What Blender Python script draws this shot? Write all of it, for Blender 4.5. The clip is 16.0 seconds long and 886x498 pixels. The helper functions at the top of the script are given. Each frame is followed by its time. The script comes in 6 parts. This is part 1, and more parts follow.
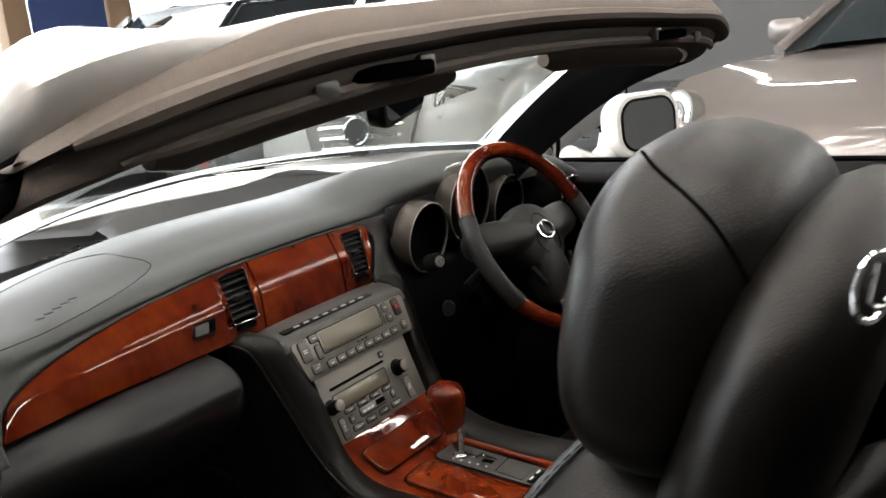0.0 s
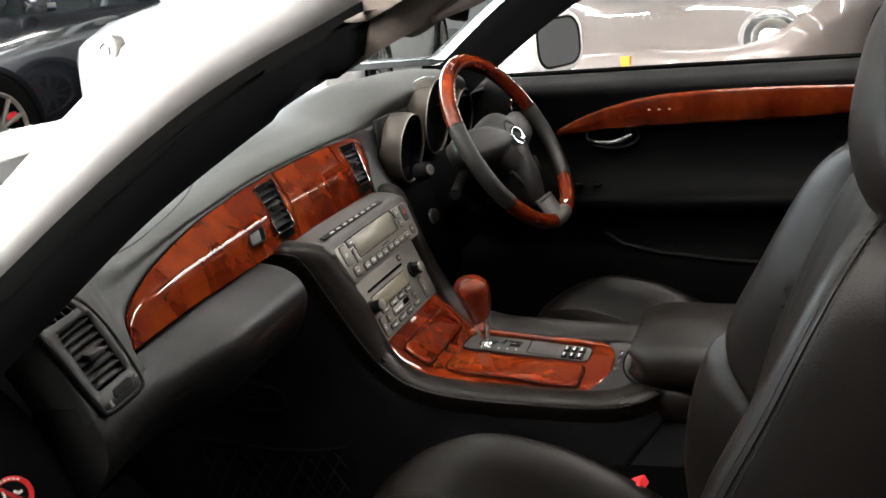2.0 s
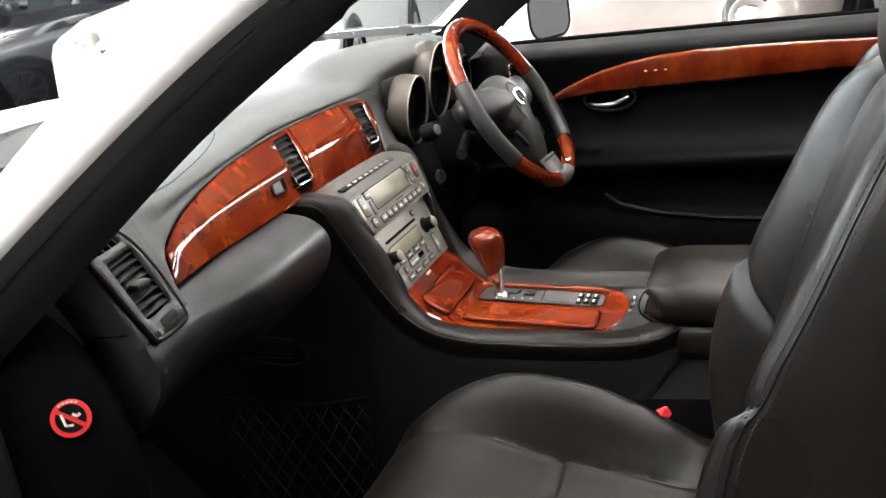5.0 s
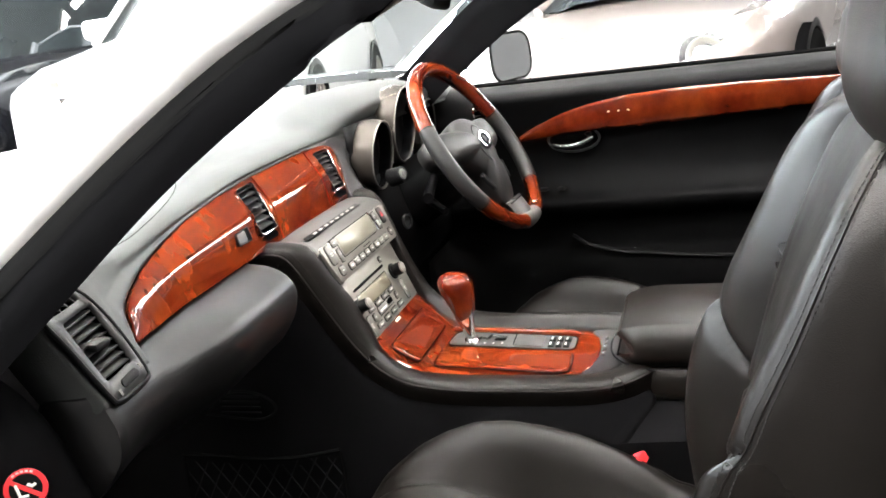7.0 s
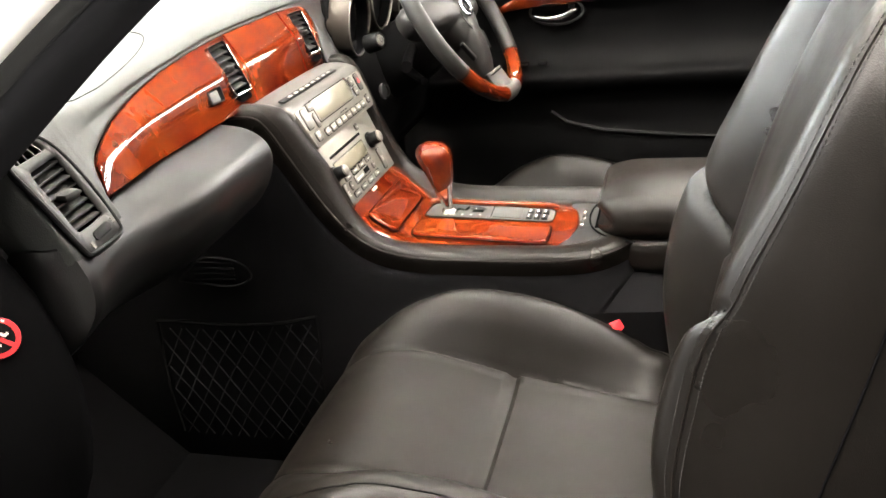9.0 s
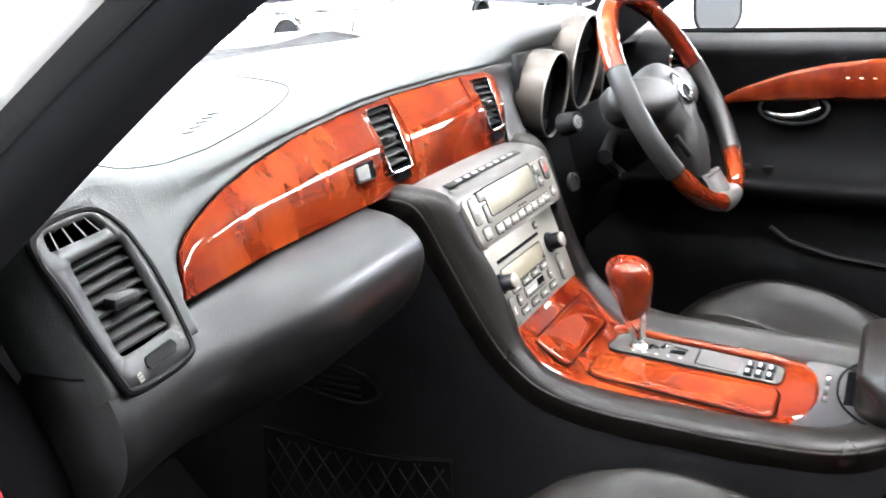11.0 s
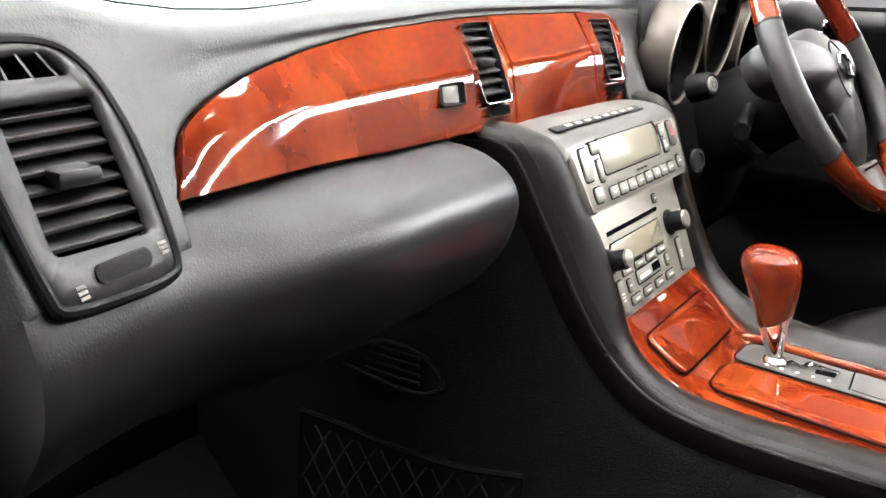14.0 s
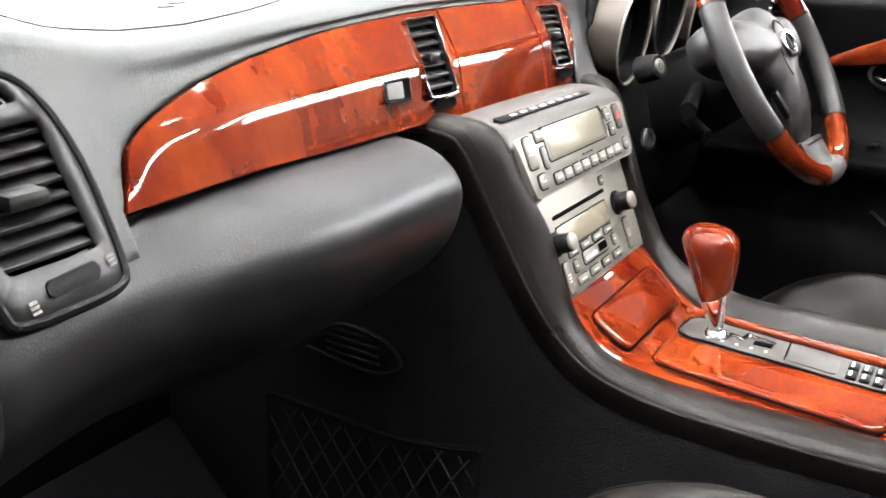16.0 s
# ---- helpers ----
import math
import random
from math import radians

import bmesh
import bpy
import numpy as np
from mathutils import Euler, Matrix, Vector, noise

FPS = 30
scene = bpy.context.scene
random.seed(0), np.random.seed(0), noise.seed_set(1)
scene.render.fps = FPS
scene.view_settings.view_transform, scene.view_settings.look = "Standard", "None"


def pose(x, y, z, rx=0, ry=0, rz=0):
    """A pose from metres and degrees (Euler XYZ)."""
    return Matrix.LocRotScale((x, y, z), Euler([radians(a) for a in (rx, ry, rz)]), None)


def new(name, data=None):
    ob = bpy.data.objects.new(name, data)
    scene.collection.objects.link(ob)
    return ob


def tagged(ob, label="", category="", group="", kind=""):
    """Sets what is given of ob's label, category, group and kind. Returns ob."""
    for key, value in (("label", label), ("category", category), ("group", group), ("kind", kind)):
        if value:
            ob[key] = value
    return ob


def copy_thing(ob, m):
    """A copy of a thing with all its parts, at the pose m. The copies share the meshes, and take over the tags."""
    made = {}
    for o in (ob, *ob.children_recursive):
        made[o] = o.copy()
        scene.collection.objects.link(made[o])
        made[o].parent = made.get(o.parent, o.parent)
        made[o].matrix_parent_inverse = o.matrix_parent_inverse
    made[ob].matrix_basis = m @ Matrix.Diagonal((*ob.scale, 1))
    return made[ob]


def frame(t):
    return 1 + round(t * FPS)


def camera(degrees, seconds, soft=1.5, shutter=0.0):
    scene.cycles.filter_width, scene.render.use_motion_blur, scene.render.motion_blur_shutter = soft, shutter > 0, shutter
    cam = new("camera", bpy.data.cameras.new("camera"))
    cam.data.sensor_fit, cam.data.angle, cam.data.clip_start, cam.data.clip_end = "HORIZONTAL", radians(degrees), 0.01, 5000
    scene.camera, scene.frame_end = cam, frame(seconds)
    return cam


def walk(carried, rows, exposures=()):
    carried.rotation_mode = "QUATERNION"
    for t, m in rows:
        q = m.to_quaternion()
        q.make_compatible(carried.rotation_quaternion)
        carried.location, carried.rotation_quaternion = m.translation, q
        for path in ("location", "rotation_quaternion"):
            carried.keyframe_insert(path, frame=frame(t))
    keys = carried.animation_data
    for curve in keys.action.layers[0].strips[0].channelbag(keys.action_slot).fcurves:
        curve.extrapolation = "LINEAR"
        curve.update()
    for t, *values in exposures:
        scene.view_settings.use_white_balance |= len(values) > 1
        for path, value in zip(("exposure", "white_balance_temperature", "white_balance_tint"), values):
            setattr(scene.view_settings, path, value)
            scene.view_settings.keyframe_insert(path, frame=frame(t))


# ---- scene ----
cam = camera(54.0, 16.0, soft=1.6, shutter=0.3)
# seconds, eye, then yaw, pitch and roll in degrees
PATH = [
    (0.0, -0.8369, -0.6592, 1.1245, -54.512, -13.278, -5.624),
    (0.5, -0.8831, -0.5864, 1.1050, -58.211, -13.686, -5.610),
    (1.0, -0.9266, -0.5329, 1.1028, -61.235, -15.036, -6.242),
    (1.5, -0.9643, -0.4862, 1.0989, -63.726, -16.398, -6.702),
    (2.0, -1.0361, -0.4327, 1.1037, -67.271, -17.899, -6.283),
    (2.5, -1.0815, -0.4055, 1.0975, -69.443, -18.668, -6.086),
    (3.0, -1.0921, -0.3903, 1.0871, -70.097, -18.894, -5.940),
    (3.5, -1.1003, -0.3882, 1.0822, -70.074, -18.881, -6.053),
    (4.0, -1.1061, -0.3849, 1.0731, -70.120, -18.651, -6.031),
    (6.5, -1.0688, -0.3939, 1.0426, -67.713, -17.453, -9.969),
    (7.0, -1.0773, -0.3807, 1.0577, -71.624, -15.861, -7.990),
    (7.5, -1.0773, -0.3783, 1.0586, -73.536, -16.988, -7.751),
    (8.0, -1.0703, -0.3618, 1.0263, -73.186, -22.724, -7.223),
    (8.2, -1.0760, -0.3656, 1.0288, -72.950, -23.469, -7.236),
    (10.3, -1.0011, -0.3114, 1.0248, -69.915, -20.626, -3.092),
    (10.5, -0.9577, -0.2890, 1.0120, -68.489, -19.550, -2.481),
    (11.0, -0.8404, -0.2588, 0.9917, -62.130, -17.869, -2.362),
    (11.5, -0.7749, -0.2140, 0.9555, -59.211, -16.396, -1.899),
    (12.0, -0.7335, -0.1814, 0.9186, -57.537, -15.360, -1.366),
    (12.5, -0.7170, -0.1688, 0.9049, -57.043, -15.635, -0.574),
    (13.0, -0.7136, -0.1668, 0.8998, -57.255, -16.351, 0.511),
    (13.5, -0.7117, -0.1679, 0.8967, -57.266, -16.710, 1.131),
    (14.0, -0.7106, -0.1723, 0.8959, -56.995, -17.114, 1.637),
    (14.5, -0.7096, -0.1811, 0.8968, -56.333, -17.522, 1.524),
    (15.0, -0.7120, -0.1909, 0.8971, -55.907, -18.023, 1.140),
    (15.5, -0.7151, -0.1987, 0.9029, -55.733, -19.116, 0.818),
    (16.0, -0.7184, -0.2039, 0.9207, -58.415, -19.250, 0.708),
]
# seconds, stops, white balance
EXPOSURE = [(0, -1.5, 6550, 10), (1, -1.35, 6500, 10), (2, -0.8, 6450, 10), (4, -0.2, 6400, 10), (6.5, 0.45, 6300, 10), (7.5, 0.65, 6350, 10), (8.0, 0.7, 7000, 10), (8.2, 0.75, 7000, 10),
            (10.5, 1.3, 6050, 10), (11.0, 1.3, 5850, 10), (11.5, 1.1, 6200, 10), (12.0, 0.8, 7000, 10), (12.5, 0.75, 6750, 10), (13.0, 0.85, 6550, 10), (14.0, 1.0, 6250, 10), (16.0, 1.05, 6150, 10)]
walk(cam, [(t, pose(x, y, z, 90 + pitch, 0, yaw) @ pose(0, 0, 0, 0, 0, roll)) for t, x, y, z, yaw, pitch, roll in PATH], EXPOSURE)

# ---- light ----
world = bpy.data.worlds.new("world")
scene.world = world
world.use_nodes = True
world.node_tree.nodes["Background"].inputs[0].default_value = (0.75, 0.85, 1.0, 1)
world.node_tree.nodes["Background"].inputs[1].default_value = 0.05


# ---- materials ----
def material(name, base, rough=0.5, metal=0.0, coat=0.0, spot=None, spot_scale=8.0, grain=0.0, grain_scale=300.0,
             grain_kind="NOISE", rough_var=0.08, coat_rough=0.03, emit=None, spec=0.5):
    """A procedural surface: base colour mixed with a second one in soft stains, and a fine relief."""
    m = bpy.data.materials.new(name)
    m.use_nodes = True
    nt = m.node_tree
    b = nt.nodes["Principled BSDF"]
    b.inputs["Metallic"].default_value = metal
    b.inputs["Roughness"].default_value = rough
    b.inputs["Coat Weight"].default_value = coat
    b.inputs["Coat Roughness"].default_value = coat_rough
    b.inputs["Specular IOR Level"].default_value = spec
    co = nt.nodes.new("ShaderNodeTexCoord")
    spot = spot or tuple(min(1, c * 1.18 + 0.001) for c in base)
    n = nt.nodes.new("ShaderNodeTexNoise")
    n.inputs["Scale"].default_value = spot_scale
    n.inputs["Detail"].default_value = 5
    nt.links.new(co.outputs["Object"], n.inputs["Vector"])
    mix = nt.nodes.new("ShaderNodeMix")
    mix.data_type = "RGBA"
    mix.inputs["A"].default_value = (*base, 1)
    mix.inputs["B"].default_value = (*spot, 1)
    nt.links.new(n.outputs["Fac"], mix.inputs["Factor"])
    nt.links.new(mix.outputs["Result"], b.inputs["Base Color"])
    mr = nt.nodes.new("ShaderNodeMapRange")
    mr.inputs["From Min"].default_value, mr.inputs["From Max"].default_value = 0.3, 0.7
    mr.inputs["To Min"].default_value, mr.inputs["To Max"].default_value = max(0.02, rough - rough_var), rough + rough_var
    nt.links.new(n.outputs["Fac"], mr.inputs["Value"])
    nt.links.new(mr.outputs["Result"], b.inputs["Roughness"])
    if grain:
        if grain_kind == "VORONOI":
            g = nt.nodes.new("ShaderNodeTexVoronoi")
            out = g.outputs["Distance"]
        else:
            g = nt.nodes.new("ShaderNodeTexNoise")
            g.inputs["Detail"].default_value = 3
            out = g.outputs["Fac"]
        g.inputs["Scale"].default_value = grain_scale
        nt.links.new(co.outputs["Object"], g.inputs["Vector"])
        bu = nt.nodes.new("ShaderNodeBump")
        bu.inputs["Strength"].default_value = grain
        bu.inputs["Distance"].default_value = 0.001
        nt.links.new(out, bu.inputs["Height"])
        nt.links.new(bu.outputs["Normal"], b.inputs["Normal"])
    if emit:
        b.inputs["Emission Color"].default_value = (*emit[:3], 1)
        b.inputs["Emission Strength"].default_value = emit[3]
    return m


def wood_material():
    m = bpy.data.materials.new("burl_wood")
    m.use_nodes = True
    nt = m.node_tree
    b = nt.nodes["Principled BSDF"]
    co = nt.nodes.new("ShaderNodeTexCoord")
    mp = nt.nodes.new("ShaderNodeMapping")
    mp.inputs["Scale"].default_value = (1.5, 1.2, 0.9)
    nt.links.new(co.outputs["Object"], mp.inputs["Vector"])
    cloud = nt.nodes.new("ShaderNodeTexNoise")
    cloud.inputs["Scale"].default_value, cloud.inputs["Detail"].default_value, cloud.inputs["Distortion"].default_value = 11, 3.5, 0.15
    figure = nt.nodes.new("ShaderNodeTexNoise")
    figure.inputs["Scale"].default_value, figure.inputs["Detail"].default_value, figure.inputs["Distortion"].default_value = 38, 3.0, 0.2
    pores = nt.nodes.new("ShaderNodeTexNoise")
    pores.inputs["Scale"].default_value, pores.inputs["Detail"].default_value = 420, 2
    for t in (cloud, figure, pores):
        nt.links.new(mp.outputs["Vector"], t.inputs["Vector"])
    ramp = nt.nodes.new("ShaderNodeValToRGB")
    ramp.color_ramp.interpolation = "B_SPLINE"
    el = ramp.color_ramp.elements
    el[0].position, el[0].color = 0.28, WOOD_DARK
    el[1].position, el[1].color = 0.70, WOOD_LIGHT
    mid = el.new(0.48)
    mid.color = WOOD_MID
    total = None
    for t, weight in ((cloud, 0.64), (figure, 0.30), (pores, 0.06)):
        k = nt.nodes.new("ShaderNodeMath")
        k.operation = "MULTIPLY_ADD"
        k.inputs[1].default_value = weight
        k.inputs[2].default_value = 0.0
        nt.links.new(t.outputs["Fac"], k.inputs[0])
        if total:
            nt.links.new(total.outputs[0], k.inputs[2])
        total = k
    nt.links.new(total.outputs[0], ramp.inputs["Fac"])
    nt.links.new(ramp.outputs["Color"], b.inputs["Base Color"])
    b.inputs["Roughness"].default_value = 0.45
    b.inputs["Specular IOR Level"].default_value = 0.0
    b.inputs["Coat Weight"].default_value = 1.0
    b.inputs["Coat Roughness"].default_value = 0.05
    return m


WOOD_DARK, WOOD_MID, WOOD_LIGHT = (0.024, 0.0017, 0.0009, 1), (0.058, 0.0054, 0.0015, 1), (0.134, 0.0235, 0.0042, 1)
WOOD = wood_material()
# one dash skin; its light top and shaded roll are put in the colours
PAD = material("lit_dash_skin", (0.0245, 0.0262, 0.0255), 0.50, grain=0.16, grain_scale=800, grain_kind="VORONOI", spot_scale=3, spec=0.36)
DASH = material("shaded_dash_skin", (0.0050, 0.0048, 0.0051), 0.38, grain=0.11, grain_scale=900, grain_kind="VORONOI", spot_scale=3, spec=0.42)
CHARCOAL = material("charcoal_plastic", (0.018, 0.018, 0.018), 0.40, grain=0.08, grain_scale=900, spec=0.4)
LEATHER = material("black_leather", (0.0032, 0.0025, 0.0020), 0.34, grain=0.16, grain_scale=1000, grain_kind="VORONOI", spot_scale=6, spec=0.18)
GATE = material("dark_grey_plate", (0.030, 0.029, 0.027), 0.45, spec=0.30, rough_var=0.05)
WHEELSKIN = material("charcoal_wheel_leather", (0.0074, 0.0072, 0.0070), 0.42, grain=0.14, grain_scale=1000, grain_kind="VORONOI", spot_scale=6, spec=0.35)
# door skin near zero with hardly any sheen: its shade is in the colour
DOOR_SKIN = material("shaded_door_skin", (0.0014, 0.0014, 0.0015), 0.55, grain=0.12, grain_scale=900, grain_kind="VORONOI", spot_scale=5, spec=0.03)
BLACK = material("black_plastic", (0.0023, 0.0023, 0.0025), 0.46, grain=0.1, grain_scale=900, spec=0.08)
DEEP = material("deep_black_plastic", (0.0017, 0.0017, 0.0019), 0.7, spec=0.0)
CARPET = material("black_carpet", (0.0029, 0.0028, 0.0031), 0.95, spec=0.02, grain=1.0, grain_scale=900, spot_scale=30)
SILVER = material("satin_silver_plastic", (0.185, 0.175, 0.155), 0.36, metal=0.55, spot_scale=20, rough_var=0.04, grain=0.06, grain_scale=1500)
HOOD = material("satin_bronze_grey", (0.048, 0.041, 0.035), 0.28, metal=0.6, rough_var=0.04, grain=0.05, grain_scale=1400)
GREY = material("satin_grey_plastic", (0.135, 0.131, 0.122), 0.38, metal=0.4, rough_var=0.05, grain=0.06, grain_scale=1200)
CHROME = material("chrome", (0.82, 0.82, 0.82), 0.07, metal=1.0, rough_var=0.02)
BUTTON = material("grey_button", (0.100, 0.094, 0.083), 0.42, metal=0.3, rough_var=0.05)
LCD = material("grey_lcd", (0.115, 0.106, 0.080), 0.30, spot_scale=2, rough_var=0.03)
LCD_DARK = material("dim_lcd", (0.120, 0.108, 0.080), 0.25, spot_scale=2, rough_var=0.03)
HOODTOP = material("satin_dark_grey_plastic", (0.045, 0.043, 0.040), 0.40, metal=0.35, rough_var=0.05, grain=0.05, grain_scale=1400)
MARKDIM = material("pale_grey_print", (0.30, 0.29, 0.27), 0.5)
MARK = material("white_print", (0.55, 0.55, 0.52), 0.6)
RED = material("red_plastic", (0.42, 0.014, 0.018), 0.40)
THREAD = material("grey_thread", (0.013, 0.0125, 0.012), 0.8, spec=0.2)
CORD = material("black_elastic_cord", (0.0062, 0.0062, 0.0066), 0.7, spec=0.05)
RUBBER = material("black_rubber", (0.003, 0.003, 0.003), 0.7, grain=0.1, spec=0.0)
TAUPE = material("taupe_lining", (0.15, 0.125, 0.108), 0.75, grain=0.3, grain_scale=700, spec=0.3)
PAINT = material("pearl_silver_paint", (0.84, 0.83, 0.81), 0.30, coat=1.0, spot=(0.86, 0.85, 0.83), spot_scale=40, rough_var=0.03)
PAINT_SILVER = material("silver_car_paint", (0.66, 0.67, 0.66), 0.30, metal=0.3, coat=1.0, rough_var=0.03)
PAINT_BRONZE = material("bronze_grey_car_paint", (0.15, 0.130, 0.120), 0.42, metal=0.25, coat=1.0, rough_var=0.02)
PAINT_BLACK = material("black_car_paint", (0.010, 0.011, 0.014), 0.20, coat=1.0, rough_var=0.03)
MIRROR = material("mirror_glass", (0.85, 0.87, 0.88), 0.01, metal=1.0, rough_var=0.0)
LAMP_IN = material("lamp_reflector", (0.75, 0.76, 0.78), 0.12, metal=1.0, rough_var=0.05)
DARKGLASS = material("tinted_car_glass", (0.02, 0.025, 0.027), 0.03, spec=0.7, rough_var=0.01)
FLOOR = material("polished_concrete", (0.040, 0.039, 0.038), 0.30, spot=(0.030, 0.029, 0.028), spot_scale=1.2, grain=0.1, grain_scale=60)
WALL = material("painted_wall", (0.09, 0.087, 0.084), 0.85, spot_scale=0.8, grain=0.1, grain_scale=80)
CEIL = material("grey_steel_deck", (0.06, 0.06, 0.06), 0.7, spot_scale=0.6)
TUBE = material("lit_tube", (1, 1, 1), 0.5, emit=(1.0, 0.945, 0.875, 165.0))
DAY = material("daylight_backdrop", (1, 1, 1), 0.8, emit=(0.92, 0.965, 1.0, 21.0))
BLUE = material("blue_banner", (0.03, 0.06, 0.20), 0.6)
TAN = material("timber_post", (0.32, 0.21, 0.13), 0.7, spot_scale=5)


def glass_material(name, tint):
    m = bpy.data.materials.new(name)
    m.use_nodes = True
    b = m.node_tree.nodes["Principled BSDF"]
    b.inputs["Base Color"].default_value = (*tint, 1)
    b.inputs["Transmission Weight"].default_value = 1.0
    b.inputs["Roughness"].default_value = 0.0
    b.inputs["IOR"].default_value = 1.45
    return m


GLASS = glass_material("clear_glass", (0.93, 0.97, 0.95))


# ---- mesh helpers ----
def thing(name, label, category, group="", kind="", at=(0, 0, 0)):
    ob = new(name)
    ob.empty_display_size = 0.05
    ob.location = at
    return tagged(ob, label, category, group, kind)


def part(name, bm, mat, parent=None, label="", smooth=True, solid=0.0, bevel=0.0):
    bmesh.ops.recalc_face_normals(bm, faces=bm.faces)
    me = bpy.data.meshes.new(name)
    bm.to_mesh(me)
    bm.free()
    me.materials.append(mat)
    me.polygons.foreach_set("use_smooth", [smooth] * len(me.polygons))
    if smooth:
        me.set_sharp_from_angle(angle=radians(38))
    ob = new(name, me)
    if parent:
        ob.parent = parent
        ob.matrix_parent_inverse = Matrix.Translation(parent.location).inverted() if parent.parent is None else Matrix()
    if solid:
        s = ob.modifiers.new("solid", "SOLIDIFY")
        s.thickness, s.offset = solid, -1
    if bevel:
        s = ob.modifiers.new("bevel", "BEVEL")
        s.width, s.segments, s.limit_method, s.angle_limit = bevel, 2, "ANGLE", radians(40)
    if label:
        ob["label"] = label
    return ob


def sheet(rows, closed=False):
    """A skin through rows of points, all rows of one length."""
    bm = bmesh.new()
    vs = [[bm.verts.new(p) for p in r] for r in rows]
    for a, b in zip(vs, vs[1:]):
        n = len(a)
        for i in range(n if closed else n - 1):
            j = (i + 1) % n
            bm.faces.new((a[i], a[j], b[j], b[i]))
    return bm


def capped(rows):
    """A closed body through rings of points."""
    bm = sheet(rows, True)
    bm.verts.ensure_lookup_table()
    n = len(rows[0])
    bm.faces.new([bm.verts[i] for i in range(n)])
    bm.faces.new([bm.verts[len(rows) * n - n + i] for i in range(n)])
    return bm


def spline(pts, n):
    """n points on a smooth curve (Catmull-Rom) through pts."""
    P = [Vector(p) for p in pts]
    P = [2 * P[0] - P[1]] + P + [2 * P[-1] - P[-2]]
    out = []
    for k in range(n):
        u = k / (n - 1) * (len(P) - 3)
        i = min(int(u), len(P) - 4)
        t = u - i
        a, b, c, d = P[i:i + 4]
        out.append(0.5 * ((2 * b) + (c - a) * t + (2 * a - 5 * b + 4 * c - d) * t * t + (3 * b - a - 3 * c + d) * t ** 3))
    return out


def lerp_table(table, x):
    """A value read from rows of (x, value), smoothly."""
    if x <= table[0][0]:
        return table[0][1]
    for (x0, v0), (x1, v1) in zip(table, table[1:]):
        if x <= x1:
            t = (x - x0) / (x1 - x0)
            return v0 + (v1 - v0) * t
    return table[-1][1]


def tube(path, r, n=8, closed=False):
    P = [Vector(p) for p in path]
    rings = []
    up = None
    for i, p in enumerate(P):
        a = P[i - 1] if (i or closed) else P[i]
        b = P[(i + 1) % len(P)] if (i < len(P) - 1 or closed) else P[i]
        d = (b - a).normalized()
        if up is None:
            up = Vector((0, 0, 1)) if abs(d.z) < 0.9 else Vector((1, 0, 0))
        s = d.cross(up).normalized()
        up = s.cross(d).normalized()
        rr = r[i] if isinstance(r, (list, tuple)) else r
        rings.append([p + rr * (math.cos(2 * math.pi * k / n) * s + math.sin(2 * math.pi * k / n) * up) for k in range(n)])
    if closed:
        rings.append(rings[0])
        bm = sheet(rings, True)
        bmesh.ops.remove_doubles(bm, verts=bm.verts, dist=1e-6)
        return bm
    return capped(rings)


def joined(parts):
    """Several bodies in one mesh."""
    bm = bmesh.new()
    for p in parts:
        me = bpy.data.meshes.new("join")
        p.to_mesh(me)
        p.free()
        bm.from_mesh(me)
        bpy.data.meshes.remove(me)
    return bm


def block(size, at=(0, 0, 0), bevel=0.0, m=None, seg=2):
    bm = bmesh.new()
    bmesh.ops.create_cube(bm, size=1)
    bmesh.ops.scale(bm, vec=size, verts=bm.verts)
    if bevel:
        bmesh.ops.bevel(bm, geom=bm.edges[:], offset=bevel, segments=seg, affect="EDGES", profile=0.5)
    bmesh.ops.translate(bm, vec=at, verts=bm.verts)
    if m:
        bm.transform(m)
    return bm


def prism(outline, push, bevel=0.0, back=None):
    """A plate: the outline is its front face, push is the way to its back."""
    bm = bmesh.new()
    push = Vector(push)
    f = [bm.verts.new(p) for p in outline]
    b = [bm.verts.new(Vector(p) + push) for p in outline]
    front = bm.faces.new(f)
    bm.faces.new(b[::-1])
    for i in range(len(f)):
        j = (i + 1) % len(f)
        bm.faces.new((f[i], b[i], b[j], f[j]))
    if bevel:
        bmesh.ops.bevel(bm, geom=list(front.edges), offset=bevel, segments=2, affect="EDGES", profile=0.5)
    return bm


def lathe(profile, n=24, m=None):
    """profile: rows of (radius, height) turned about z."""
    rows = [[(r * math.cos(2 * math.pi * k / n), r * math.sin(2 * math.pi * k / n), z) for k in range(n)] for r, z in profile]
    bm = sheet(rows, True)
    bmesh.ops.remove_doubles(bm, verts=bm.verts, dist=1e-6)
    if m:
        bm.transform(m)
    return bm


def facing(at, normal, up=(0, 0, 1)):
    """The pose whose z axis looks along normal, with y as near up as can be."""
    z = Vector(normal).normalized()
    x = Vector(up).cross(z).normalized()
    y = z.cross(x)
    return Matrix.Translation(at) @ Matrix((x, y, z)).transposed().to_4x4()


def rounded(w, h, r, n=5):
    """A rounded rectangle about the origin, as (x, y)."""
    out = []
    for cx, cy, a in ((w / 2 - r, h / 2 - r, 0), (-w / 2 + r, h / 2 - r, 90), (-w / 2 + r, -h / 2 + r, 180), (w / 2 - r, -h / 2 + r, 270)):
        for k in range(n):
            t = radians(a + 90 * k / (n - 1))
            out.append((cx + r * math.cos(t), cy + r * math.sin(t)))
    return out


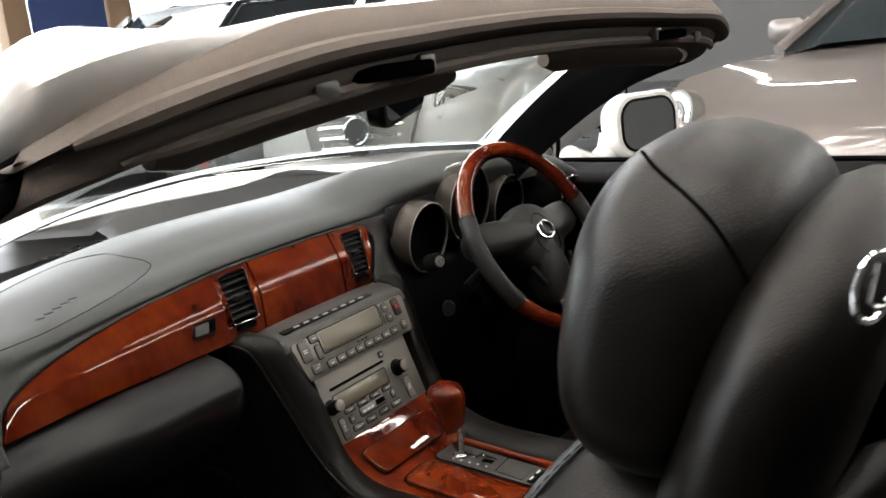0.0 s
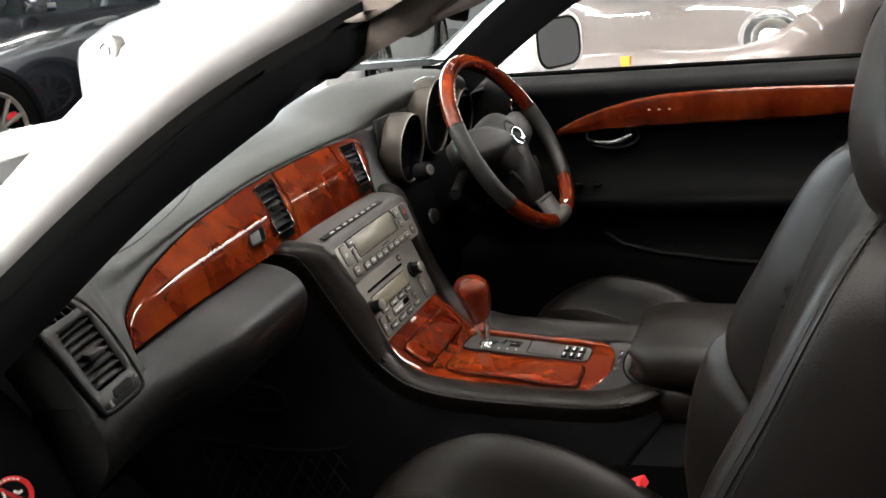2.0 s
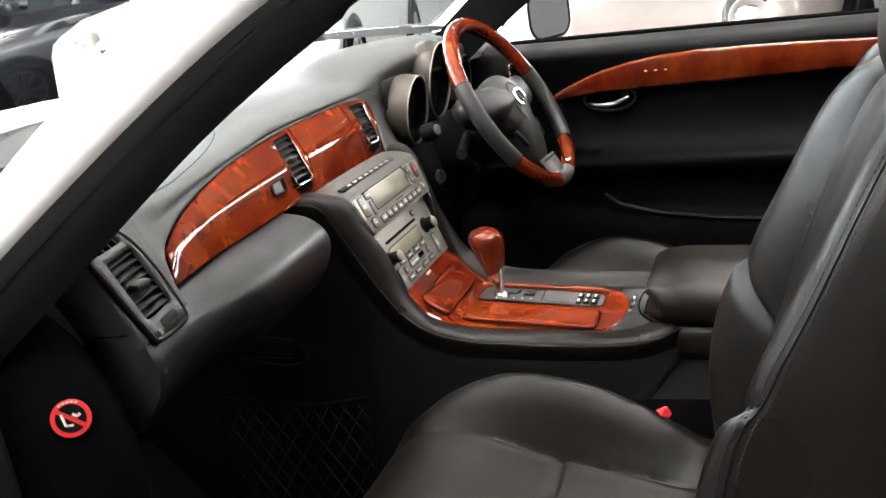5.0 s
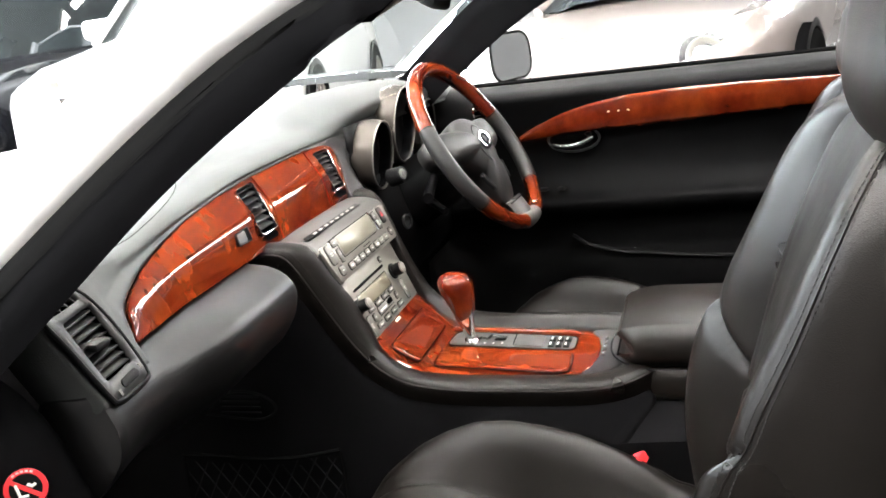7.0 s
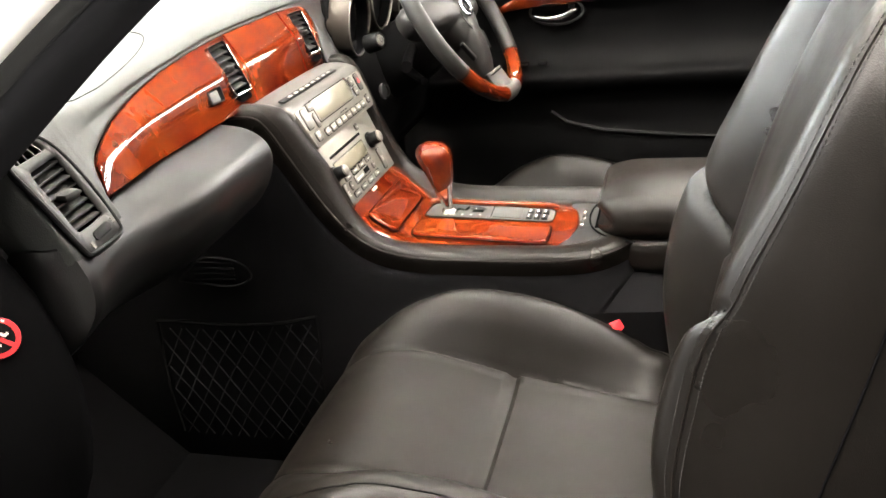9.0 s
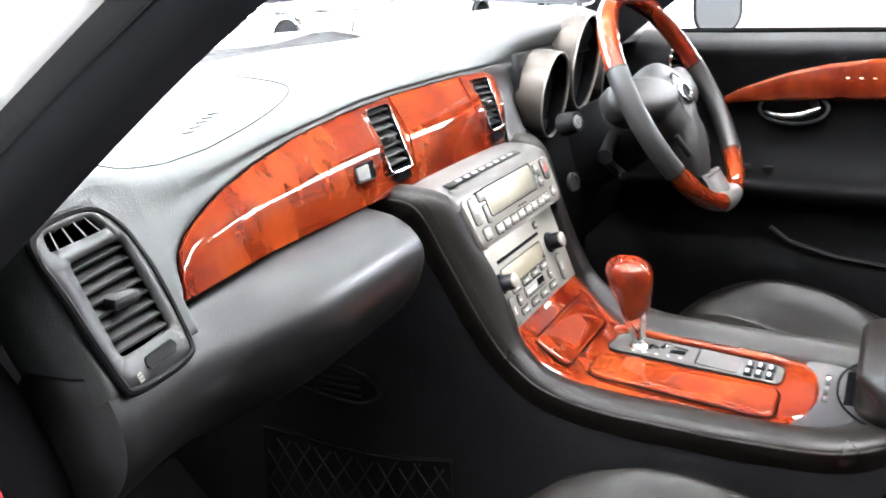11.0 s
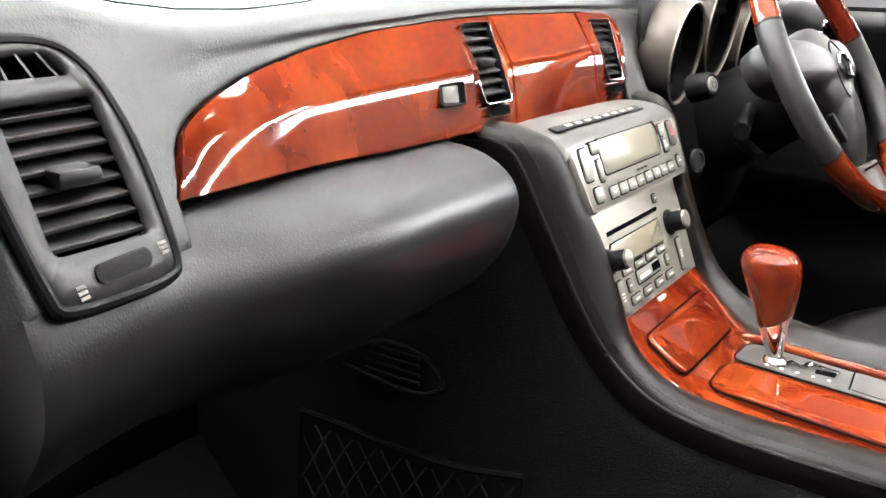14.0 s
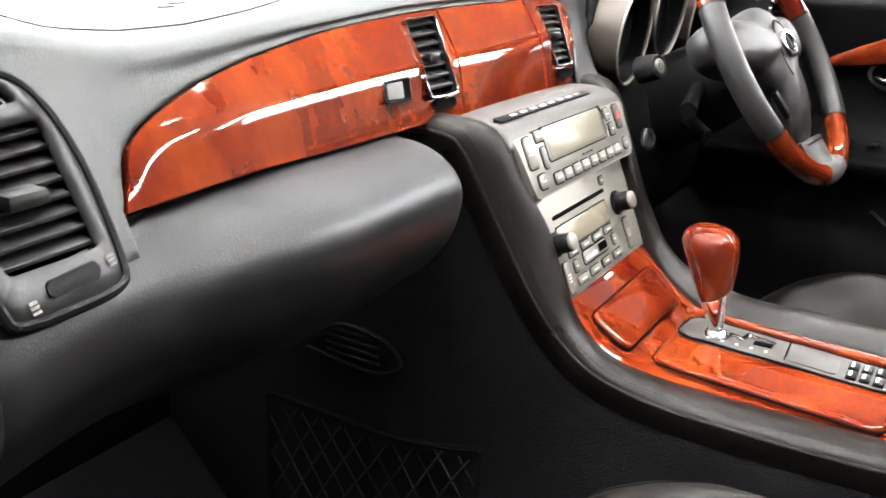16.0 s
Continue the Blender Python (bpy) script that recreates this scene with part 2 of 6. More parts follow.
def smooth_quad(c, r=0.2, n=5):
    """Four corners to a quad outline with rounded corners; r: share of the shorter side."""
    C = [Vector(p) for p in c]
    out = []
    for i in range(4):
        a, b, d = C[i - 1], C[i], C[(i + 1) % 4]
        q = r * min((a - b).length, (d - b).length)
        p0, p1 = b + (a - b).normalized() * q, b + (d - b).normalized() * q
        for k in range(n):
            t = k / (n - 1)
            out.append((1 - t) ** 2 * p0 + 2 * t * (1 - t) * b + t * t * p1)
    return out


# ---- the dashboard's main surface ----
def face_y(x, z):
    return 0.1655 - 0.2286 * x * x + 0.61 * (z - 0.80)


def on_face(x, z, out=0.0):
    """A point of the trim's surface, out metres towards the seats."""
    return Vector((x, face_y(x, z), z)) + out * Vector((0.457 * -x, -1, 0.61)).normalized()


TOP = [(-0.4745, 0.8045), (-0.4711, 0.8085), (-0.4673, 0.8162), (-0.4627, 0.8230), (-0.4578, 0.8272), (-0.4466, 0.8330), (-0.4297, 0.8380), (-0.398, 0.8452), (-0.341, 0.853), (-0.2605, 0.8608),
       (-0.1666, 0.8652), (-0.0794, 0.8675), (0.097, 0.868), (0.140, 0.8665), (0.150, 0.8635), (0.158, 0.857), (0.163, 0.8465), (0.166, 0.836)]
BOT = [(-0.475, 0.8030), (-0.432, 0.8010), (-0.364, 0.7985), (-0.28, 0.7940), (-0.18, 0.7908), (-0.0975, 0.7885), (0.0635, 0.7865), (0.13, 0.7865)]


def trim_bulge(z, high):
    """How far the wood stands proud at a height: it falls away on both sides of a soft ridge, less where the trim is narrow."""
    d = z - 0.8275
    return (0.0112 + 0.115 * d - 0.245 * (math.sqrt(d * d + 0.005 ** 2) - 0.005)) * min(1, high / 0.05)


def wood_panel(name, columns, parent, label, hole=None):
    """A stretch of the trim. columns: grid lines as (x at the foot, x at the top, steps to the next); hole: (first column, last column, foot, top) left open."""
    lines = []
    for (a, b, n), (c, d, _) in zip(columns, columns[1:]):
        lines += [(a + (c - a) * k / n, b + (d - b) * k / n) for k in range(n)]
    lines.append(columns[-1][:2])
    first = [sum(c[2] for c in columns[:hole[k]]) for k in (0, 1)] if hole else None
    vs = sorted([0, 0.018, 0.985, 1.0] + span(0.06, 0.94, 36) + (list(hole[2:]) if hole else []))
    bm = bmesh.new()
    grid = []
    for i, (xf, xt) in enumerate(lines):
        zb, zt = lerp_table(BOT, xf), lerp_table(TOP, xt)
        col = []
        for v in vs:
            edge = v in (0, 1) or i in (0, len(lines) - 1)
            z = zb + (zt - zb) * v
            col.append(bm.verts.new(on_face(xf + (xt - xf) * v, z, trim_bulge(z, zt - zb) - (0.0035 if edge else 0))))
        grid.append(col)
    for i in range(len(lines) - 1):
        for j in range(len(vs) - 1):
            if hole and first[0] <= i < first[1] and hole[2] <= vs[j] < hole[3]:
                continue
            bm.faces.new((grid[i][j], grid[i + 1][j], grid[i + 1][j + 1], grid[i][j + 1]))
    return part(name, bm, WOOD, parent, label, solid=0.006)


def span(a, b, n):
    return [a + (b - a) * i / n for i in range(n + 1)]


# ================= dashboard =================
dashboard = thing("dashboard", "charcoal soft-skinned car dashboard with glossy red burl wood trim and vents", "dashboard", at=(-0.2, 0.3, 0.8))


def front_y(x):
    return 0.47 - 0.55 * x * x


def brow(x):
    """Level from which the top pad rises."""
    return lerp_table([(-0.62, 0.862), (-0.50, 0.867), (-0.44, 0.861), (-0.388, 0.860), (-0.312, 0.863), (-0.214, 0.867), (-0.129, 0.871), (0.1, 0.872), (0.66, 0.872)], x)


def skin_foot(x):
    """Lower edge of the skin: along the trim's upper edge, and down to the roll beyond its tip."""
    if x <= -0.476:
        return 0.783
    return lerp_table(TOP, x) + 0.001 if x < 0.10 else lerp_table([(0.10, 0.867), (0.16, 0.864), (0.66, 0.866)], x)


def inside(x, z, loop):
    hit = False
    for (xa, za), (xb, zb) in zip(loop, loop[1:] + loop[:1]):
        if (za > z) != (zb > z) and x < (xb - xa) * (z - za) / (zb - za) + xa:
            hit = not hit
    return hit


BEZEL = [(-0.562, 0.852), (-0.559, 0.835), (-0.557, 0.808), (-0.555, 0.790), (-0.550, 0.783), (-0.520, 0.780), (-0.498, 0.780), (-0.491, 0.786), (-0.487, 0.813), (-0.487, 0.832),
         (-0.491, 0.850), (-0.498, 0.861), (-0.508, 0.867), (-0.525, 0.8695), (-0.548, 0.8685), (-0.560, 0.863)]
DASH_END = -0.570

# one skin: top pad, brow over the trim and the scoop round the side vent
rows = []
for x in span(DASH_END, -0.42, 66) + span(-0.42, 0.66, 76)[1:]:
    zb, zf = brow(x), skin_foot(x)
    hump = 0.035 * math.exp(-((x - 0.37) / 0.17) ** 4)
    lift = 0.012 * max(0, 1 - (x + 0.1) ** 2 / 0.3)
    yb = face_y(x, zb)
    yf = front_y(x)
    back = hump * 1.6
    o = lerp_table([(-0.62, 0.0), (-0.492, 0.0), (-0.47, 0.55), (-0.43, 1.0)], x)
    end = max(0, (DASH_END + 0.010 - x) / 0.010)
    c = zb + 0.006
    tuck = 0.005 if x < -0.476 else 0.0
    prof = [(face_y(x, zf) + 0.016, zf - 0.003), (face_y(x, zf) + 0.003 * o + tuck, zf), (face_y(x, zf) - 0.0035 * o + tuck * 0.6, zf + 0.0015 + tuck)]
    prof += [(face_y(x, zf + (c - zf) * k) - 0.0075 * o, zf + (c - zf) * k) for k in (0.3, 0.6)]
    prof += [(yb - 0.008 * o + 0.003 * (1 - o), c), (yb - 0.001 * o + 0.006 * (1 - o) - back * 0.3, zb + 0.0125 + hump * 0.2),
             (yb + 0.013 - back * 0.6, zb + 0.0185 + hump * 0.6), (yb + 0.036 - back * 0.4, zb + 0.0235 + hump), (yb + 0.07, zb + 0.026 + hump + lift * 0.5),
             (yb + 0.5 * (yf - yb), zb + 0.028 + hump * 0.7 + lift), (yf - 0.05, zb + 0.026 + hump * 0.3 + lift * 0.6), (yf - 0.01, zb + 0.018), (yf, zb + 0.008), (yf + 0.002, zb - 0.04)]
    rows.append([(x, p.y + 0.016 * end * end, p.z - 0.008 * end * end) for p in spline([(0, a, b) for a, b in prof], 48)])
rows.insert(0, [(DASH_END - 0.004, p[1] + 0.030, p[2]) for p in rows[0]])
bm = sheet(rows)
hole = [(0.96 * x - 0.021, 0.827 + (z - 0.827) * 0.95) for x, z in BEZEL]
gone = [f for f in bm.faces if inside(f.calc_center_median().x, f.calc_center_median().z, hole) and f.calc_center_median().y < face_y(f.calc_center_median().x, f.calc_center_median().z) + 0.012]
bmesh.ops.delete(bm, geom=gone, context="FACES")
top_pad = part("top_pad", bm, PAD, dashboard, "soft-touch dashboard top in the lit dash tone", solid=0.003)

wood_panel("wood_trim", [(-0.4745, -0.4585, 1), (-0.4730, -0.4560, 6), (-0.432, -0.415, 26), (-0.1555, -0.1370, 8), (-0.1140, -0.0885, 2), (-0.1002, -0.0829, 1), (-0.0990, -0.0816, 1)], dashboard,
           "glossy red burl wood trim panel", (3, 4, 0.20, 0.925))
wood_panel("wood_trim", [(-0.0976, -0.0802, 1), (-0.0964, -0.0790, 24), (0.0606, 0.0776, 1), (0.0618, 0.0788, 1)], dashboard, "glossy red burl wood lid panel")
wood_panel("wood_trim", [(0.0632, 0.0802, 1), (0.0644, 0.0814, 4), (0.0825, 0.1018, 6), (0.1078, 0.1462, 2), (0.1140, 0.1570, 1), (0.1150, 0.1590, 1)], dashboard, "glossy red burl wood vent surround", (2, 3, 0.23, 0.90))


def air_vent(quad, slats, parent, frame_mat=CHROME):
    """An upright outlet in the trim: quad is its opening as (x, z), from top left clockwise."""
    pts = [on_face(x, z, 0.0088) for x, z in quad]
    ring = smooth_quad(pts, 0.12, 5)
    depth = Vector((0, 0.03, -0.004))
    c = sum(ring, Vector()) / len(ring)
    v = part("air_vent", sheet([[p + depth for p in ring], [p + depth * 0.3 for p in ring], ring], True), DEEP, parent, "black slatted air vent", solid=0.001)
    bm = bmesh.new()
    bm.faces.new([bm.verts.new(c + (p - c) * 1.02 + depth * 0.85) for p in ring])
    part("backing", bm, DEEP, v)
    part("bezel", tube([c + (p - c) * 1.015 + Vector((0, -0.0002, 0)) for p in ring], 0.0006, 6, True), frame_mat, v, "thin bright bezel")
    tl, tr, br, bl = pts
    for k in range(slats):
        t = (k + 0.7) / (slats + 0.4)
        a, b = tl.lerp(bl, t), tr.lerp(br, t)
        a, b = a.lerp(b, 0.03), b.lerp(a, 0.03)
        part("slat", prism([a + Vector((0, 0.002, 0.0005)), b + Vector((0, 0.002, 0.0005)), b + Vector((0, 0.016, 0.005)), a + Vector((0, 0.016, 0.005))], (0, 0.0006, -0.0016)), DASH, v, smooth=False)
    a, b = tl.lerp(bl, 0.52).lerp(tr.lerp(br, 0.52), 0.5), Vector((0.012, 0, 0))
    part("thumb_tab", block((0.014, 0.010, 0.007), a + Vector((0, 0.002, 0)), 0.002), DASH, v)
    return v


air_vent([(-0.1385, 0.8608), (-0.0905, 0.8612), (-0.1088, 0.8046), (-0.1516, 0.8054)], 7, dashboard)
air_vent([(0.0998, 0.8599), (0.1423, 0.8592), (0.1166, 0.8050), (0.0870, 0.8050)], 8, dashboard)
for q in ([(-0.144, 0.8026), (-0.114, 0.8017), (-0.118, 0.796), (-0.148, 0.797)], [(0.087, 0.800), (0.114, 0.800), (0.1095, 0.794), (0.084, 0.794)]):
    part("vent_wheel", prism(smooth_quad([on_face(x, z, 0.0072) for x, z in q], 0.2), (0, 0.01, 0), 0.0008), DEEP, dashboard, "small black vent wheel")
sq = [(-0.2104, 0.8220), (-0.174, 0.8217), (-0.184, 0.808), (-0.217, 0.8097)]
btn = part("glovebox_button", prism(smooth_quad([on_face(x, z, 0.0105) for x, z in sq], 0.10), (0, 0.012, 0), 0.0004), DEEP, dashboard, "small square glovebox button in a dark recess")
# plate covers only the lit left part; the dark body stands for its shade
part("lit_plate", prism(smooth_quad([on_face(x, z, 0.0112) for x, z in ((-0.2085, 0.8205), (-0.1870, 0.8203), (-0.1945, 0.8095), (-0.2150, 0.8110))], 0.10), (0, 0.01, 0), 0.0005), GATE, btn, "lit left part of the satin grey push plate")
part("bezel", tube([p + Vector((0, 0.0006, 0)) for p in smooth_quad([on_face(x, z, 0.0105) for x, z in sq], 0.10)], 0.0009, 6, True), BLACK, btn)


# padded roll below the trim: the glovebox and the knee panel under it
END_SECTION = [(0.797, 0.0075), (0.790, 0.0030), (0.780, -0.0015), (0.765, -0.006), (0.745, -0.004), (0.725, 0.008), (0.705, 0.028), (0.69, 0.05), (0.675, 0.08), (0.67, 0.10), (0.665, 0.13)]


def roll_profile(x):
    zb = lerp_table(BOT, max(-0.475, x))
    yb = face_y(x, zb)
    full = [(yb + 0.015, zb + 0.001), (yb, zb - 0.002), (yb - 0.010, zb - 0.003), (yb - 0.028, zb - 0.007), (yb - 0.047, zb - 0.018), (yb - 0.056, zb - 0.035),
            (yb - 0.052, zb - 0.058), (yb - 0.040, zb - 0.080), (yb - 0.015, zb - 0.105), (yb + 0.03, zb - 0.125), (yb + 0.10, zb - 0.13)]
    flat = [(face_y(x, 0.785) + d, z) for z, d in END_SECTION]
    k = min(1, max(0, (x + 0.545) / 0.215))
    k = k ** 3 * (6 * k * k - 15 * k + 10)
    return [(a[0] + (b[0] - a[0]) * k, a[1] + (b[1] - a[1]) * k) for a, b in zip(flat, full)]


rows = []
for x in span(DASH_END, -0.192, 60):
    e = max(0, (x + 0.212) / 0.020)
    prof = roll_profile(x)
    yc = prof[0][0] + 0.03
    f = 1 - 0.22 * (1 - math.sqrt(max(0, 1 - e * e)))
    zc = 0.735
    end = max(0, (DASH_END + 0.010 - x) / 0.010)
    rows.append([(x, yc + (p.y - yc) * f + 0.016 * end * end, zc + (p.z - zc) * (1 - 0.14 * (1 - math.sqrt(max(0, 1 - e * e))))) for p in spline([(0, a, b) for a, b in prof], 32)])
rows.insert(0, [(DASH_END - 0.004, p[1] + 0.030, p[2]) for p in rows[0]])
rows.insert(0, [(DASH_END - 0.005, 0.18, 0.74)] * 32)
rows.append([(-0.191, 0.16, 0.735)] * 32)
part("glovebox", sheet(rows), DASH, dashboard, "rounded glovebox roll in the shaded dash tone", solid=0.004)
# side outlet housing
GRID = [(-0.545, 0.848), (-0.496, 0.848), (-0.497, 0.796), (-0.547, 0.799)]
SLIT = [(-0.551, 0.865), (-0.510, 0.864), (-0.503, 0.855), (-0.553, 0.856)]


def ring_plate(outer, inners, out0, out1, mat, parent, name, label):
    """A plate on the dash's face with openings through it."""
    bm = bmesh.new()
    edges = []
    for loop in [outer] + inners:
        vs = [bm.verts.new(on_face(x, z, out1)) for x, z in loop]
        edges += [bm.edges.new((vs[i], vs[(i + 1) % len(vs)])) for i in range(len(vs))]
    bmesh.ops.triangle_fill(bm, use_beauty=True, edges=edges)
    return part(name, bm, mat, parent, label, solid=out1 - out0)


def quad2(q, r=0.15, n=4):
    return [(p.x, p.z) for p in smooth_quad([(x, 0, z) for x, z in q], r, n)]


side = part("side_vent", tube([on_face(x, z, 0.003) for x, z in [(p.x, p.z) for p in spline([(x, 0, z) for x, z in BEZEL + BEZEL[:1]], 60)][:-1]], 0.0025, 8, True), BLACK, dashboard,
            "large side air vent with grey bezel")
ring_plate([(p.x, p.z) for p in spline([(x, 0, z) for x, z in BEZEL + BEZEL[:1]], 60)][:-1], [quad2(GRID, 0.08), quad2(SLIT, 0.3)], -0.004, 0.004, CHARCOAL, side, "vent_frame", "dark grey vent frame")
for q in (GRID, SLIT):
    bm = sheet([[on_face(x, z, -0.028) for x, z in quad2(q)], [on_face(x, z, 0.0) for x, z in quad2(q)]], True)
    bm.faces.new([bm.verts[i] for i in range(0)] or [bm.verts.new(on_face(x, z, -0.027)) for x, z in quad2(q)])
    part("vent_well", bm, DEEP, side, smooth=False)
tl, tr, br, bl = [on_face(x, z, 0.001) for x, z in GRID]
for k in range(8):
    t = (k + 0.55) / 8.1
    a, b = tl.lerp(bl, t), tr.lerp(br, t)
    a, b = a.lerp(b, 0.01), b.lerp(a, 0.01)
    part("slat", prism([a, b, b + Vector((0, 0.016, 0.0035)), a + Vector((0, 0.016, 0.0035))], (0, 0.0004, -0.0018), 0.0004), DASH, side, smooth=False)
a = tl.lerp(bl, 0.47).lerp(tr.lerp(br, 0.47), 0.46)
part("thumb_tab", block((0.019, 0.014, 0.0075), a + Vector((0, -0.003, -0.001)), 0.0028), CHARCOAL, side, "grey vent thumb tab")
tl, tr, br, bl = [on_face(x, z, 0.003) for x, z in SLIT]
for k in range(4):
    t = (k + 0.6) / 4.2
    a, b = tl.lerp(tr, t), bl.lerp(br, t)
    part("fin", prism([a, b, b + Vector((0.001, 0.01, 0)), a + Vector((0.001, 0.01, 0))], (0.0012, 0, 0)), CHARCOAL, side, smooth=False)
wheel_q = [(-0.533, 0.7925), (-0.504, 0.7925), (-0.505, 0.7855), (-0.534, 0.7865)]
part("vent_wheel", prism(smooth_quad([on_face(x, z, 0.0050) for x, z in wheel_q], 0.35), (0, 0.01, 0), 0.0012), BLACK, side, "black thumb wheel")
for x, z in ((-0.542, 0.7865), (-0.4965, 0.790)):
    for k in range(3):
        part("symbol_bar", prism([on_face(x + dx, z + 0.0017 * (k - 1) + dz, 0.0048) for dx, dz in ((-0.0022, -0.0005), (0.0022, -0.0005), (0.0022, 0.0005), (-0.0022, 0.0005))], (0, 0.0006, 0)), BUTTON, side, smooth=False)

# the dash's outer end
rows = []
for a in span(-90, 90, 18):
    c, q = math.cos(radians(a)), math.sin(radians(a))
    rows.append([(-0.600 + 0.050 * c * math.cos(t), 0.2025 + 0.110 * c * math.sin(t), 0.684 + 0.160 * q) for t in span(0, 2 * math.pi, 32)[:-1]])
part("end_cap", sheet(rows, True), DEEP, dashboard, "rounded black end of the dashboard")

airbag = [(-0.50, 0.20), (-0.47, 0.152), (-0.41, 0.156), (-0.33, 0.178), (-0.26, 0.20), (-0.212, 0.222), (-0.196, 0.245), (-0.20, 0.285), (-0.21, 0.32), (-0.26, 0.335), (-0.36, 0.30), (-0.45, 0.25)]


def pad_z(x, y):
    """Height of the top pad at (x, y)."""
    zb = brow(x)
    yb, yf = face_y(x, zb), front_y(x)
    lift = 0.012 * max(0, 1 - (x + 0.1) ** 2 / 0.3)
    k = lerp_table([(0, 0.019), (0.028, 0.024), (0.07, 0.026), (0.15, 0.028), (0.3, 0.028)], y - yb)
    return zb + k + lift * min(1, max(0, (y - yb) / 0.12))


part("airbag_seam", tube([(p.x, p.y, pad_z(p.x, p.y) + 0.0008) for p in spline([(x, y, 0) for x, y in airbag + airbag[:1]], 70)][:-1], 0.00045, 5, True), RUBBER, dashboard, "thin dark seam of the airbag lid")
for k in range(5):
    x = -0.372 + 0.013 * k
    y = 0.193 + 0.0053 * k
    part("lettering_bar", block((0.009, 0.004, 0.0008), (x, y, pad_z(x, y) + 0.0012)), THREAD, dashboard, smooth=False)

# ================= airbag warning sticker =================
sticker_m = facing((-0.6265, 0.1185, 0.753), (-0.78, -0.60, 0.20)) @ Matrix.Scale(0.80, 4)
sticker = thing("warning_sticker", "round red and black warning sticker on the dashboard end", "sticker", at=(-0.6265, 0.1185, 0.753))
part("disc", lathe([(0, 0.0010), (0.0165, 0.0010), (0.0165, 0), (0, 0)], 32, sticker_m), BLACK, sticker)
part("ring", lathe([(0.0145, 0.0016), (0.0190, 0.0016), (0.0190, 0), (0.0145, 0)], 40, sticker_m), RED, sticker, "red ring")
part("slash", block((0.031, 0.0040, 0.0006), (0, 0, 0.0015), 0, sticker_m @ pose(0, 0, 0, 0, 0, -40)), RED, sticker, "red slash", smooth=False)
part("seat_mark", tube([sticker_m @ Vector(p) for p in ((-0.008, 0.006, 0.0014), (-0.006, -0.006, 0.0014), (0.001, -0.007, 0.0014))], 0.0012, 5), MARK, sticker)
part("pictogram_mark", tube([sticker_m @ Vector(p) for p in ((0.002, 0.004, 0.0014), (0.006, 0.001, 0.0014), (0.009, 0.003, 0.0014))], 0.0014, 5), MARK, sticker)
for k in range(5):
    a = radians(118 - 14 * k)
    part("lettering_bar", block((0.0028, 0.0020, 0.0004), (0, 0.0168, 0.0017), 0, sticker_m @ pose(0, 0, 0, 0, 0, math.degrees(a) - 90)), MARK, sticker, smooth=False)

# ================= centre stack and console =================
console = thing("centre_console", "centre console with silver panels, red wood and black leather", "car console", at=(0, 0, 0.45))
# stitched outer edge and inner edge of the leather border, from the trim down to the armrest
OUTER = [(0.160, 0.172, 0.788), (0.160, 0.150, 0.789), (0.158, 0.131, 0.784), (0.153, 0.1185, 0.766), (0.148, 0.1065, 0.739), (0.141, 0.0905, 0.7025), (0.136, 0.0675, 0.6585),
         (0.132, 0.044, 0.626), (0.131, 0.010, 0.603), (0.1285, -0.042, 0.5915), (0.127, -0.117, 0.5885), (0.125, -0.187, 0.588), (0.119, -0.240, 0.589), (0.103, -0.274, 0.592), (0.072, -0.300, 0.595), (0.030, -0.312, 0.596)]
INNER = [(0.124, 0.172, 0.7905), (0.124, 0.150, 0.7915), (0.121, 0.128, 0.789), (0.117, 0.1085, 0.777), (0.110, 0.093, 0.741), (0.099, 0.0755, 0.703), (0.097, 0.0585, 0.659),
         (0.095, 0.041, 0.623), (0.090, 0.009, 0.5985), (0.0795, -0.042, 0.5865), (0.0775, -0.117, 0.5845), (0.0775, -0.187, 0.5845), (0.0745, -0.228, 0.5855), (0.062, -0.250, 0.587), (0.040, -0.262, 0.588), (0.015, -0.268, 0.589)]
outer_c, inner_c = spline(OUTER, 100), spline(INNER, 100)
